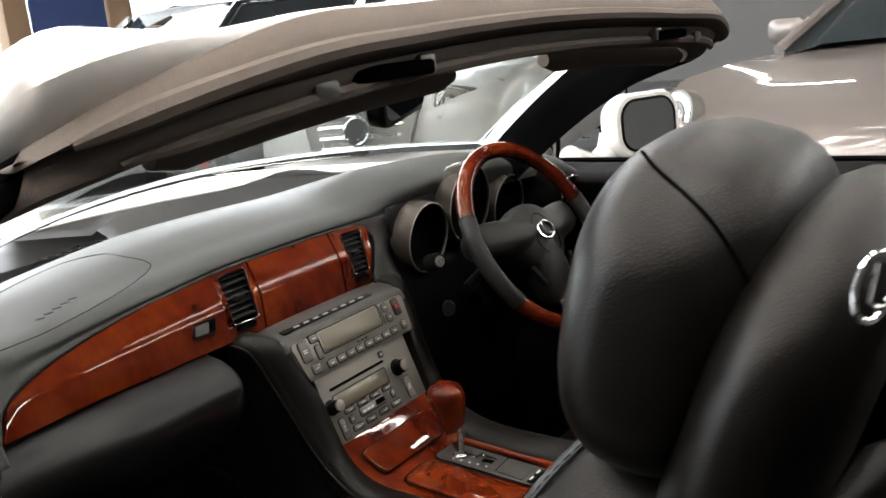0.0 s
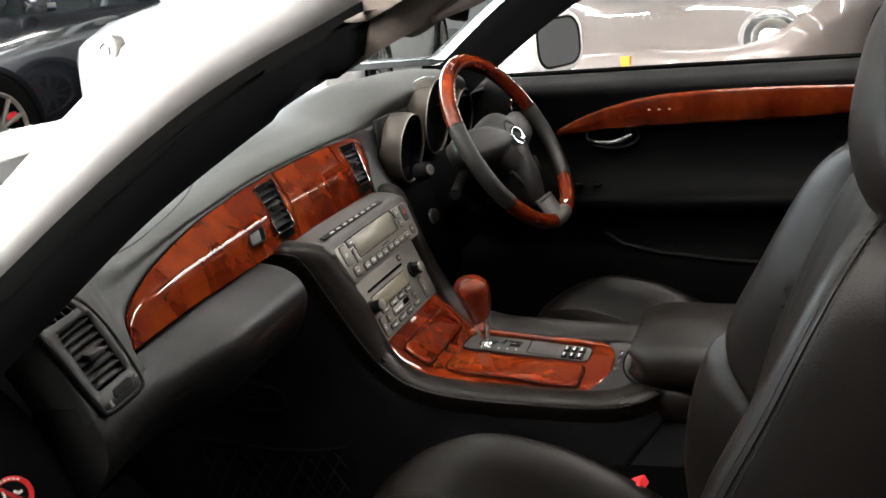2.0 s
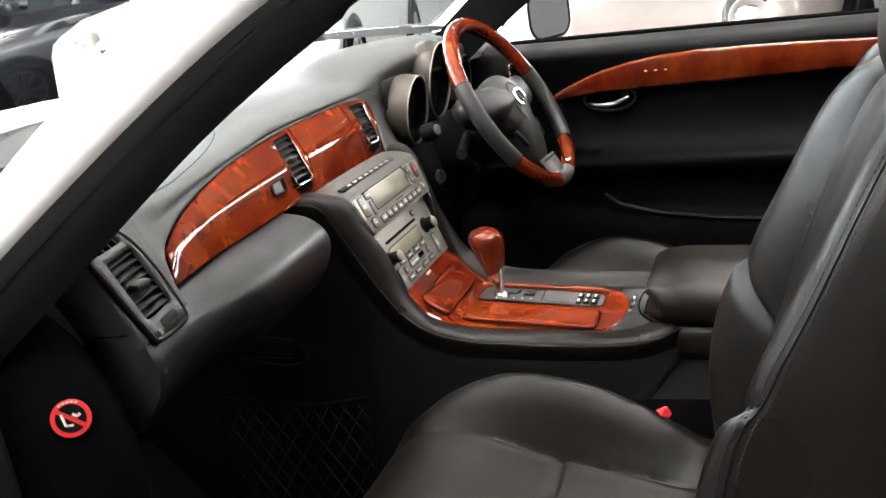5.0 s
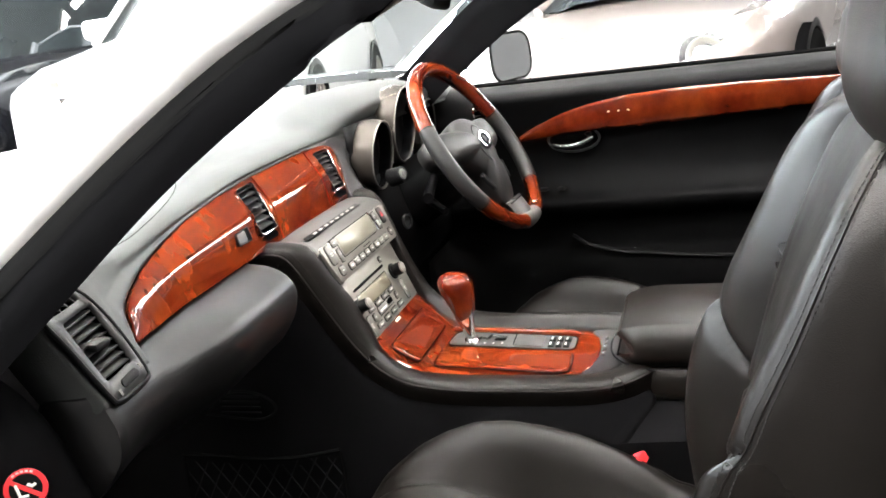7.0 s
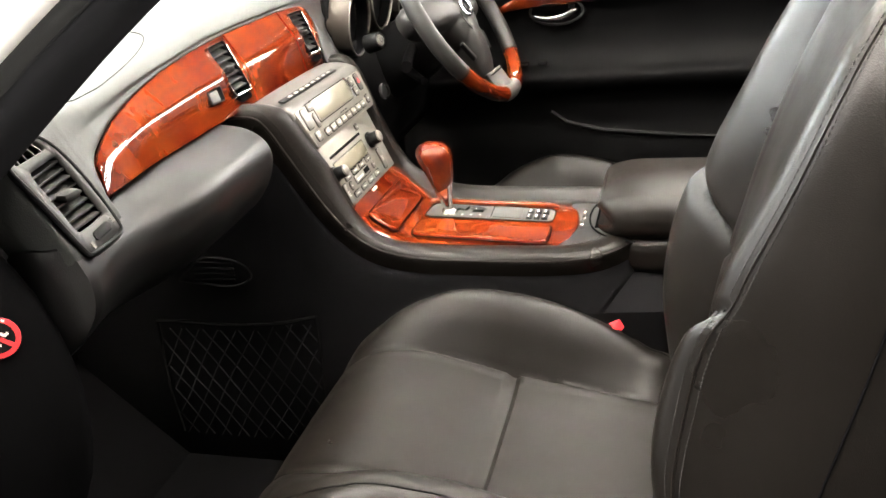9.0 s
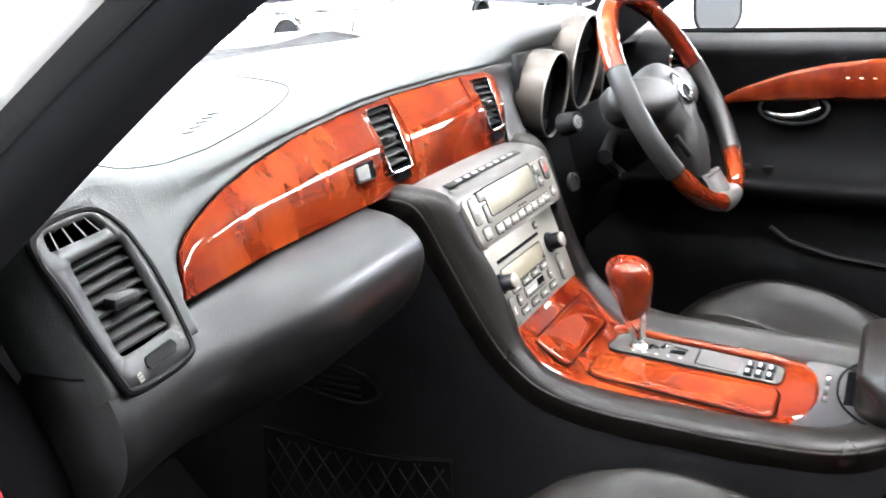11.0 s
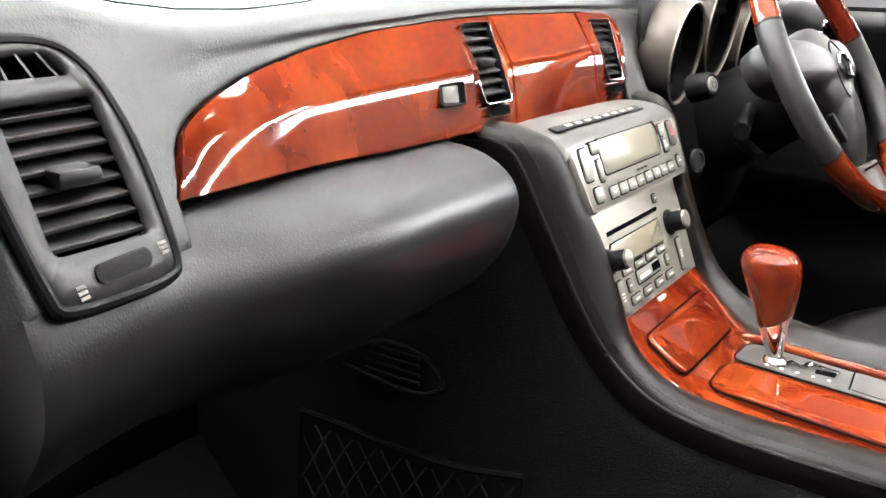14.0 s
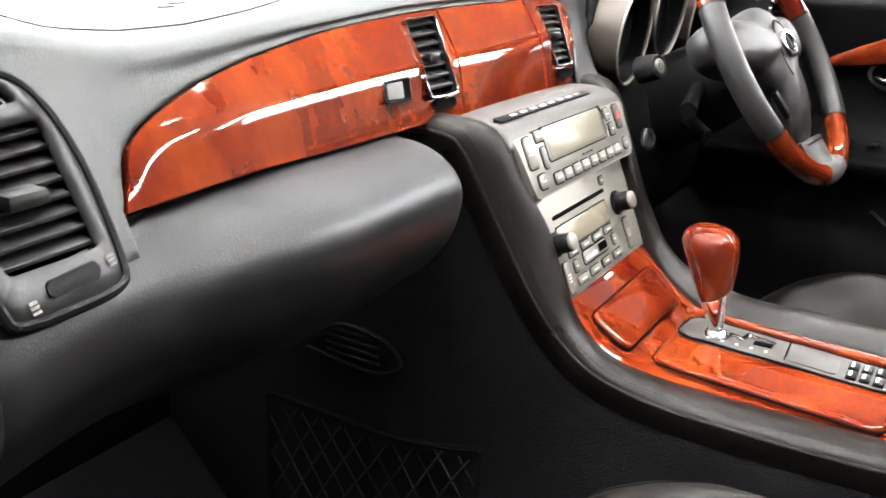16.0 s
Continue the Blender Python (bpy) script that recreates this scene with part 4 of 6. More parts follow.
# column behind it
column = thing("steering_column", "black plastic steering column shroud with stalks", "steering column", at=(0.37, 0.10, 0.76))
part("shroud", tube([SW @ Vector((0, -0.004, z)) for z in (-0.02, -0.05, -0.10, -0.17)], [0.040, 0.052, 0.058, 0.060], 18), BLACK, column, "black column shroud")
part("stalk", tube([(0.33, 0.085, 0.765), (0.27, 0.075, 0.757), (0.235, 0.068, 0.752)], [0.008, 0.0085, 0.0095], 12), BLACK, column, "black control stalk")
part("stalk", tube([(0.42, 0.07, 0.80), (0.50, 0.062, 0.815), (0.55, 0.058, 0.822)], [0.006, 0.0055, 0.007], 10), BLACK, column, "black control stalk")
part("adjust_lever", tube([(0.30, 0.09, 0.735), (0.262, 0.05, 0.722)], [0.008, 0.006], 10), BLACK, column)
sb = facing((0.214, 0.100, 0.7995), (-0.25, -0.93, 0.28))
btn = part("start_button", lathe([(0.0150, -0.022), (0.0142, -0.004), (0.0135, 0), (0.0125, 0.003), (0.0105, 0.0035), (0.0095, 0.002), (0, 0.002)], 24, sb), BLACK, column, "black round push button")
part("cap", lathe([(0, 0.0045), (0.0075, 0.0040), (0.0088, 0.0025), (0.0088, 0.0)], 20, sb), GREY, btn, "grey button cap")
part("mark", tube([sb @ Vector((0.004 * math.cos(t), 0.003 * math.sin(t), 0.0046)) for t in span(0, 2 * math.pi, 12)[:-1]], 0.0004, 4, True), BLACK, btn)
part("ignition", lathe([(0.013, 0), (0.013, 0.004), (0.009, 0.005), (0.009, 0.002), (0, 0.002)], 20, facing((0.250, 0.117, 0.7115), (-0.2, -0.95, 0.2))), CHARCOAL, column, "dark key lock with a raised ring")

# ================= instrument cluster =================
cluster = thing("instrument_cluster", "three round instruments in satin silver hoods", "instruments", at=(0.37, 0.16, 0.82))
for cx, cz, r in ((0.2506, 0.827, 0.0555), (0.3785, 0.8556, 0.0660), (0.506, 0.827, 0.0555)):
    m = facing((cx, 0.1408, cz), (0.045, -1, -0.115))
    g = part("gauge_hood", lathe([(r * 0.975, -0.004), (r * 0.985, 0.0), (r * 1.01, 0.0005), (r * 1.035, -0.008), (r * 1.045, -0.018), (r * 1.02, -0.030), (r * 0.95, -0.042), (r * 0.86, -0.050), (r * 0.84, -0.050), (r * 0.95, -0.02)], 56, m), HOOD, cluster, "satin grey gauge hood")
    part("rim", tube([m @ Vector((r * math.cos(t), r * math.sin(t), 0.0)) for t in span(0, 2 * math.pi, 56)[:-1]], 0.0015, 6, True), SILVER, g, "silver rim")
    part("gauge_well", lathe([(r * 0.972, -0.003), (r * 0.94, -0.024), (r * 0.88, -0.040), (0, -0.040)], 40, m), DEEP, g, "black gauge face")
    part("gauge_glass", lathe([(0, -0.034), (r * 0.93, -0.034), (r * 0.93, -0.035), (0, -0.035)], 40, m), DEEP, g, "dark gauge glass")
rows = []
for x in span(0.195, 0.62, 16):
    rows.append([(x, 0.176 + 0.02 * abs(x - 0.37), z) for z in span(0.62, 0.885, 8)])
part("cluster_surround", sheet(rows), BLACK, cluster, "black instrument surround", solid=0.01)
rows = []
for x in span(0.150, 0.62, 16):
    rows.append([(x, 0.165 - 0.03 * math.sin(math.pi * t), 0.79 - 0.22 * t) for t in span(0, 1, 8)])
part("driver_knee_panel", sheet(rows), BLACK, cluster, "black panel under the steering column", solid=0.01)
rows = []
for z in span(0.878, 0.700, 24):
    x0 = lerp_table([(0.70, 0.152), (0.772, 0.152), (0.786, 0.1165), (0.800, 0.1260), (0.836, 0.1575), (0.848, 0.1640), (0.857, 0.1600), (0.8635, 0.1515), (0.869, 0.100), (0.88, 0.100)], z)
    x1 = lerp_table([(0.70, 0.165), (0.7756, 0.1815), (0.810, 0.1860), (0.830, 0.190), (0.850, 0.225), (0.865, 0.255), (0.88, 0.26)], z)
    row = []
    for u in span(0, 1, 14):
        x = x0 + (x1 - x0) * u
        row.append((x, face_y(x, max(z, 0.775)) - 0.0045 - 0.004 * math.sin(math.pi * min(1, u * 1.15)) + 0.010 * u ** 6 + 0.35 * max(0, 0.775 - z), z))
    rows.append(row)
part("side_skin", sheet(rows), DASH, cluster, "skin beside the instruments in the shaded dash tone", solid=0.004)
# outer round vent by the door
m = facing((0.603, 0.055, 0.829), (-0.30, -0.93, 0.15))
dv = thing("side_vent", "round driver side air vent with a chrome ring", "air vent", at=(0.595, 0.085, 0.835))
part("ring", tube([m @ Vector((0.034 * math.cos(t), 0.034 * math.sin(t), 0)) for t in span(0, 2 * math.pi, 30)[:-1]], 0.0026, 6, True), CHROME, dv, "chrome ring")
part("well", lathe([(0.033, 0), (0.031, -0.03), (0, -0.03)], 26, m), DEEP, dv)
for k in range(5):
    part("slat", block((0.058, 0.002, 0.012), (0, -0.022 + 0.011 * k, -0.010), 0, m), BLACK, dv, smooth=False)
part("body", lathe([(0.0345, 0.0), (0.042, -0.004), (0.060, -0.03), (0.070, -0.09), (0, -0.09)], 26, m), BLACK, dv)

# ================= driver's door =================
door = thing("driver_door", "closed black trimmed driver door with a red wood strip", "car door", at=(0.62, -0.2, 0.6))
rows = []
for y in span(0.22, -1.05, 40):
    prof = [(0.735, 0.868), (0.70, 0.871), (0.672, 0.869), (0.648, 0.867), (0.622, 0.864), (0.602, 0.857), (0.595, 0.847), (0.600, 0.824), (0.606, 0.800), (0.615, 0.768), (0.622, 0.725), (0.615, 0.690), (0.596, 0.664), (0.575, 0.652), (0.570, 0.640),
            (0.580, 0.622), (0.605, 0.600), (0.612, 0.55), (0.600, 0.50), (0.604, 0.42), (0.62, 0.28)]
    k = max(0, (y + 0.06) / 0.28)
    rows.append([(p.x + 0.02 * k * k, y, p.z) for p in spline([(a, 0, b) for a, b in prof], 60)])
part("panel", sheet(rows), DOOR_SKIN, door, "black soft door panel, its shade in the colour", solid=0.01)
rows = []
for y in span(-0.012, -0.95, 80):
    zt = lerp_table([(-0.95, 0.832), (-0.563, 0.842), (-0.45, 0.8455), (-0.373, 0.8465), (-0.30, 0.846), (-0.221, 0.842), (-0.16, 0.833), (-0.113, 0.821), (-0.085, 0.811), (-0.06, 0.800), (-0.035, 0.788), (-0.012, 0.774)], y)
    zb = lerp_table([(-0.95, 0.800), (-0.567, 0.794), (-0.374, 0.787), (-0.219, 0.782), (-0.11, 0.780), (-0.04, 0.774), (-0.012, 0.771)], y)
    rows.append([(0.6070 - 0.21 * (zb + (zt - zb) * v - 0.77) - 0.004 * math.sin(math.pi * v), y, zb + (zt - zb) * v) for v in span(0, 1, 8)])
part("wood_strip", sheet(rows), WOOD, door, "glossy red burl wood door strip", solid=0.006)
hm = facing((0.6155, -0.118, 0.763), (-1, 0, 0.05))
part("handle_bowl", lathe([(0.0, -0.004), (0.030, -0.003), (0.042, 0.0025), (0.046, 0.003), (0.049, 0.0)], 36, hm @ Matrix.Diagonal((1.12, 0.55, 1, 1))), DEEP, door, "oval black handle bowl")
part("bowl_rim", tube([hm @ Vector((0.0500 * math.cos(t), 0.0245 * math.sin(t), 0.002)) for t in span(0, 2 * math.pi, 40)[:-1]], 0.0024, 8, True), CHARCOAL, door, "raised rim of the handle bowl")
part("handle", tube(spline([(0.606, -0.076, 0.757), (0.597, -0.10, 0.753), (0.596, -0.13, 0.756), (0.604, -0.156, 0.766)], 14), [0.0035] + [0.0055] * 12 + [0.004], 10), CHROME, door, "chrome door handle")
part("lock_knob", block((0.006, 0.012, 0.008), (0.608, -0.148, 0.772), 0.002), BLACK, door, "small lock tab")
for k in range(3):
    mb = part("memory_button", block((0.010, 0.013, 0.008), (0.5935, -0.192 - 0.0185 * k, 0.814), 0.002), DEEP, door, "small dark memory button")
    part("mark", block((0.002, 0.0045, 0.0026), (0.5885, -0.192 - 0.0185 * k, 0.8145), 0.0005), MARK, mb, "white print")
for k in range(2):
    part("window_switch", block((0.014, 0.016, 0.006), (0.588, -0.055 - 0.035 * k, 0.672), 0.002), BLACK, door, "window switch")
part("pocket_lip", tube([(0.600, y, z) for y, z in ((-0.10, 0.572), (-0.13, 0.550), (-0.20, 0.532), (-0.32, 0.520), (-0.41, 0.515), (-0.43, 0.522))], 0.004, 6), BLACK, door, "edge of the door pocket")
part("outer_skin", sheet([[(0.74 + 0.05 * math.sin(math.pi * min(1, t * 1.1)), y, 0.870 - 0.6 * t) for t in span(0, 1, 10)] for y in span(0.35, -1.05, 10)]), PAINT, door, "pearl silver door skin", solid=0.004)
part("sill_rubber", tube([(0.738, 0.20, 0.872), (0.738, -0.3, 0.872), (0.736, -1.05, 0.870)], 0.005, 6), RUBBER, door, "black window sill rubber")

# ================= driver's mirror =================
dm = thing("door_mirror", "pearl silver driver door mirror", "wing mirror", at=(0.86, 0.10, 0.93))
mm = facing((1.06, 0.096, 0.903), (-0.42, -0.90, 0.05))
shell = []
for z, k in ((0.012, 0.98), (0.004, 1.05), (-0.02, 1.06), (-0.05, 0.92), (-0.075, 0.65), (-0.085, 0.25)):
    shell.append([mm @ Vector((x * k, y * k, z)) for x, y in rounded(0.190, 0.136, 0.050, 9)])
part("shell", capped(shell), PAINT, dm, "pearl silver mirror shell")
part("glass", prism([mm @ Vector((x, y, 0.0135)) for x, y in rounded(0.154, 0.108, 0.038, 9)], mm.to_3x3() @ Vector((0, 0, -0.006))), MIRROR, dm, "mirror glass", smooth=False)
part("inner_rim", tube([mm @ Vector((x, y, 0.0125)) for x, y in rounded(0.158, 0.112, 0.040, 9)], 0.0035, 6, True), BLACK, dm)
part("foot", tube([mm @ Vector((-0.070, -0.020, -0.035)), mm @ Vector((-0.085, -0.055, -0.040)), mm @ Vector((-0.12, -0.075, -0.045)), (0.80, 0.16, 0.868)], [0.030, 0.026, 0.022, 0.024], 14), PAINT, dm, "mirror foot")

# ================= seats =================
def smooth_table(table, x):
    """A value read from rows of (x, value) along a smooth curve."""
    if x <= table[0][0]:
        return table[0][1]
    if x >= table[-1][0]:
        return table[-1][1]
    i = max(k for k in range(len(table) - 1) if table[k][0] <= x)
    (x1, v1), (x2, v2) = table[i], table[i + 1]
    m1 = (v2 - table[i - 1][1]) / (x2 - table[i - 1][0]) if i else (v2 - v1) / (x2 - x1)
    m2 = (table[i + 2][1] - v1) / (table[i + 2][0] - x1) if i + 2 < len(table) else (v2 - v1) / (x2 - x1)
    h = x2 - x1
    t = (x - x1) / h
    return (2 * t ** 3 - 3 * t * t + 1) * v1 + (t ** 3 - 2 * t * t + t) * h * m1 + (3 * t * t - 2 * t ** 3) * v2 + (t ** 3 - t * t) * h * m2


REST_SEAM = [(-50, 0.86), (-15, 0.84), (18, 0.70), (40, 0.45), (52, 0.15), (56, -0.15), (58, -0.5)]
# backrest, by height: middle of the back, crest of the bolsters, half width
BACK_MID = [(0.45, -0.372), (0.52, -0.376), (0.60, -0.388), (0.70, -0.410), (0.80, -0.438), (0.88, -0.468), (0.92, -0.486), (0.945, -0.508)]
BACK_CREST = [(0.45, -0.362), (0.49, -0.350), (0.56, -0.339), (0.60, -0.337), (0.65, -0.344), (0.695, -0.361), (0.712, -0.373), (0.725, -0.379), (0.765, -0.391), (0.826, -0.417), (0.88, -0.442), (0.91, -0.460), (0.932, -0.482), (0.945, -0.508)]
BACK_HALF = [(0.45, 0.150), (0.50, 0.162), (0.58, 0.171), (0.70, 0.173), (0.80, 0.172), (0.87, 0.165), (0.91, 0.148), (0.932, 0.118), (0.945, 0.090)]
BACK_CUT = [(0.0, 0.0), (0.25, 0.01), (0.42, 0.05), (0.50, 0.10), (0.53, 0.02), (0.545, -0.05), (0.56, 0.06), (0.60, 0.30), (0.68, 0.68), (0.76, 0.92), (0.84, 1.0), (0.91, 0.96), (0.955, 0.68), (0.985, 0.30), (1.0, -0.1)]
# cushion, from the front edge back: middle, crest of the bolsters, half width
SEAT_MID = [(-0.38, 0.470), (-0.28, 0.484), (-0.18, 0.500), (-0.12, 0.517), (-0.06, 0.530), (-0.01, 0.525), (0.02, 0.510), (0.038, 0.486), (0.050, 0.450), (0.054, 0.40)]
SEAT_CREST = [(-0.38, 0.482), (-0.325, 0.506), (-0.27, 0.540), (-0.22, 0.562), (-0.165, 0.576), (-0.10, 0.577), (-0.03, 0.552), (0.0, 0.535), (0.02, 0.518), (0.038, 0.494), (0.050, 0.452), (0.054, 0.40)]
SEAT_HALF = [(-0.38, 0.200), (-0.25, 0.206), (-0.08, 0.206), (-0.02, 0.200), (0.02, 0.184), (0.04, 0.168), (0.054, 0.150)]
SEAT_CUT = [(0.0, 0.0), (0.3, 0.0), (0.46, 0.04), (0.52, 0.08), (0.545, -0.03), (0.555, -0.06), (0.57, 0.05), (0.62, 0.32), (0.70, 0.74), (0.79, 1.0), (0.87, 0.95), (0.93, 0.72), (0.97, 0.35), (0.99, 0.0), (1.0, -0.35)]


def car_seat(name, x0, label, drop, back, recline=0.0):
    seat = thing(name, label, "car seat", "front seats", at=(x0, -0.35, 0.27))
    X = lambda x, y, z: Vector((x0 + x, y - back, z - drop))
    B = lambda x, y, z: Vector((x0 + x, y - back - recline, z - drop))

    def cushion_pt(u, y, extra=0.0):
        a = abs(u)
        mid, crest, w = smooth_table(SEAT_MID, y), smooth_table(SEAT_CREST, y), smooth_table(SEAT_HALF, y)
        z = mid + max(0.012, crest - mid) * smooth_table(SEAT_CUT, a)
        z -= 0.006 * math.exp(-((y + 0.177) / 0.0045) ** 2) * (a < 0.55)
        z += 0.0016 * math.sin(170 * y + 10 * u) * math.exp(-((y + 0.335) / 0.03) ** 2) * (a > 0.52)
        z += 0.0008 * noise.noise((u * 6, y * 22, x0)) * (a < 0.55) + 0.0012 * noise.noise((u * 9, y * 30, 4)) * (a > 0.55)
        bow = 0.020 * a ** 3 * max(0, y + 0.06) / 0.11
        return X(w * u, y - bow, z + extra)

    ys = span(-0.38, 0.0, 70) + span(0.0, 0.054, 26)[1:]
    us = span(-1, 1, 128)
    rows = []
    for y in ys:
        row = [cushion_pt(u, y) for u in us]
        row = [row[0] + Vector((-0.002, 0, -0.16)), row[0] + Vector((-0.004, 0, -0.06)), row[0] + Vector((-0.003, 0, -0.02))] + row + [row[-1] + Vector((0.003, 0, -0.02)), row[-1] + Vector((0.004, 0, -0.06)), row[-1] + Vector((0.002, 0, -0.16))]
        rows.append(row)
    rows.append([Vector((p.x, p.y - 0.012, min(p.z, 0.36 - drop))) for p in rows[-1]])
    cush = part("cushion", sheet(rows), LEATHER, seat, "black leather seat cushion with raised bolsters")
    for s in (-1, 1):
        part("seam", tube([cushion_pt(s * 0.552, y, 0.0002) for y in span(-0.37, 0.045, 60)], 0.0008, 5), DEEP, cush)
        part("seam", tube([cushion_pt(s * 0.86, y, 0.0002) for y in span(-0.34, 0.048, 60)], 0.0007, 5), DEEP, cush)
    part("seam", tube([cushion_pt(u, -0.177, 0.0008) for u in span(-0.55, 0.55, 40)], 0.0008, 5), DEEP, cush)
    part("cushion_base", block((0.35, 0.38, 0.16), X(0, -0.16, 0.375), 0.02), BLACK, seat, "black seat base")

    def back_pt(u, z, extra=0.0):
        a = abs(u)
        fold = 0.675 + 0.1625 * (max(a, 0.5) - 0.55)
        near = z + (0.712 - fold) * math.exp(-((z - 0.71) / 0.06) ** 2) * (a > 0.5)
        mid, crest, w = smooth_table(BACK_MID, z), smooth_table(BACK_CREST, near), smooth_table(BACK_HALF, z)
        y = mid + (crest - mid) * smooth_table(BACK_CUT, a)
        y -= 0.005 * math.exp(-((z - 0.66 - 0.02 * a) / 0.005) ** 2) * (a < 0.55)
        y -= 0.008 * math.exp(-((z - fold) / 0.006) ** 2) * (0.55 < a < 0.95)
        y += 0.0012 * noise.noise((u * 5, z * 14, x0 + 3))
        return B(w * u, y + extra, z + 0.25 * extra)

    zs = span(0.45, 0.905, 90) + span(0.905, 0.945, 20)[1:]
    us = span(-1, 1, 140)
    rows = []
    for z in zs:
        row = [back_pt(u, z) for u in us]
        m = Vector((0, -1, 0))
        deep = 0.115 * min(1, (0.955 - z) / 0.05) ** 0.5
        side = lambda p, s: [p + m * deep * 1.12 + Vector((-s * 0.030, 0, 0)), p + m * deep + Vector((-s * 0.003, 0, 0)), p + m * deep * 0.62 + Vector((s * 0.006, 0, 0)), p + m * deep * 0.30 + Vector((s * 0.006, 0, 0)), p + m * deep * 0.10 + Vector((s * 0.003, 0, 0))]
        rows.append(side(row[0], -1) + row + side(row[-1], 1)[::-1])
    rows.append([B((p.x - x0) * 0.8, -0.575, 0.940) for p in rows[-1]])
    rest_back = part("backrest", sheet(rows), LEATHER, seat, "black leather backrest with side bolsters")
    for s in (-1, 1):
        part("seam", tube([back_pt(s * 0.543, z, 0.0002) for z in span(0.47, 0.915, 60)], 0.0008, 5), DEEP, rest_back)
        part("seam", tube([back_pt(s * (0.55 + 0.40 * q), 0.675 + 0.065 * q, 0.0006) for q in span(0, 1, 16)], 0.0008, 5), DEEP, rest_back)
        part("seam", tube([back_pt(s * 1.0, z) + Vector((s * 0.0066, -0.060, 0)) for z in span(0.50, 0.90, 40)], 0.0011, 5), DEEP, rest_back)
    part("seam", tube([back_pt(u, 0.66 + 0.02 * abs(u), 0.0008) for u in span(-0.54, 0.54, 30)], 0.0008, 5), DEEP, rest_back)
    sew = []
    for s in (-1, 1):
        part("piping", tube([back_pt(s * 0.957, z, 0.0004) for z in span(0.50, 0.932, 70)], 0.0011, 6), LEATHER, seat, "seam on the bolster")
        for a in (0.944, 0.968):
            pts = [back_pt(s * a, z, 0.0008) for z in span(0.50, 0.932, 110)]
            for p, q in zip(pts, pts[1:]):
                sew.append(tube([p.lerp(q, 0.2), p.lerp(q, 0.75)], 0.0005, 4))
        pts = [cushion_pt(s * 0.952, y, 0.0008) for y in span(-0.37, -0.28, 22)]
        for p, q in zip(pts, pts[1:]):
            sew.append(tube([p.lerp(q, 0.2), p.lerp(q, 0.75)], 0.0005, 4))
    tagged(part("stitching", joined(sew), THREAD, seat, "double row of stitching"), kind="stuff")
    rows = []
    for z in span(0.45, 0.94, 16):
        w = smooth_table(BACK_HALF, z) - 0.006
        y = smooth_table(BACK_MID, z) - 0.10
        rows.append([B(w * u, y - 0.045 * math.cos(math.pi * u / 2) ** 0.6, z) for u in span(-1, 1, 20)])
    part("back_shell", sheet(rows), LEATHER, seat, "black leather seat back", solid=0.01)
    lean_d, out_d = Vector((0, -0.20, 0.980)), Vector((0, 0.980, 0.20))
    # headrest
    hc = B(math.copysign(0.056, x0) if x0 < 0 else 0.032, -0.524, 0.995)
    rings = []
    for v in span(-1, 1, 24):
        k = max(0.02, (1 - abs(v) ** 2.8)) ** 0.42
        w = 0.1130 * k * (1.0 - 0.08 * v)
        d = 0.0515 * k * (1 + 0.05 * v)
        c = hc + lean_d * (0.0810 * v)
        rings.append([c + Vector((w * math.copysign(abs(math.cos(a)) ** 0.75, math.cos(a)), 0, 0)) + out_d * (d * math.copysign(abs(math.sin(a)) ** 0.8, math.sin(a))) for a in [2 * math.pi * q / 40 for q in range(40)]])
    rest = part("headrest", capped(rings), LEATHER, seat, "black leather headrest")

    def rest_pt(a, v, off):
        k = max(0.02, (1 - abs(v) ** 2.8)) ** 0.42
        return (hc + lean_d * (0.0810 * v) + Vector(((0.1130 * k * (1 - 0.08 * v) + off) * math.copysign(abs(math.cos(a)) ** 0.75, math.cos(a)), 0, 0))
                + out_d * ((0.0515 * k * (1 + 0.05 * v) + off) * math.copysign(abs(math.sin(a)) ** 0.8, math.sin(a))))
    for s in (-1, 1):
        seam = [rest_pt(math.pi / 2 - s * (math.pi / 2 + math.radians(q)), v, 0.0003) for q, v in REST_SEAM]
        part("headrest_seam", tube(spline(seam, 40), 0.0010, 5), DEEP, rest)
    pad = []
    for v in span(-1, 1, 16):
        k = max(0.03, 1 - abs(v) ** 3) ** 0.45
        c = hc + lean_d * (0.102 * v - 0.033) - out_d * (0.050 + 0.0125 * v)
        pad.append([c + Vector((0.129 * k * math.copysign(abs(math.cos(a)) ** 0.6, math.cos(a)), 0, 0)) + out_d * (0.0355 * k * math.sin(a)) for a in [2 * math.pi * q / 30 for q in range(30)]])
    rp = part("back_pad", capped(pad), LEATHER, seat, "rounded leather pad behind the headrest")
    em = facing(hc + Vector((-0.1275, 0, 0)) + lean_d * 0.060 - out_d * 0.0825, (-0.94, -0.34, 0.0), lean_d)
    part("emblem", tube([em @ Vector((0.0053 * math.cos(t), 0.0116 * math.sin(t), 0.001)) for t in span(0, 2 * math.pi, 24)[:-1]], 0.0014, 6, True), CHROME, rp, "chrome oval emblem")
    part("emblem_bar", tube([em @ Vector(p) for p in ((-0.001, 0.008, 0.001), (-0.0008, -0.0045, 0.001), (0.0025, -0.0065, 0.001))], 0.0012, 6), CHROME, rp)
    for s in (-1, 1):
        part("headrest_post", tube([B(0.045 * s, -0.520, 0.90), hc + Vector((0.045 * s, 0, 0)) - lean_d * 0.05], 0.006, 10), BLACK, seat)
    return seat


passenger = car_seat("passenger_seat", -0.364, "black leather passenger seat with stitched bolsters and headrest", 0.0, 0.0)
driver = car_seat("driver_seat", 0.380, "black leather driver seat behind the console", 0.080, 0.0, 0.10)

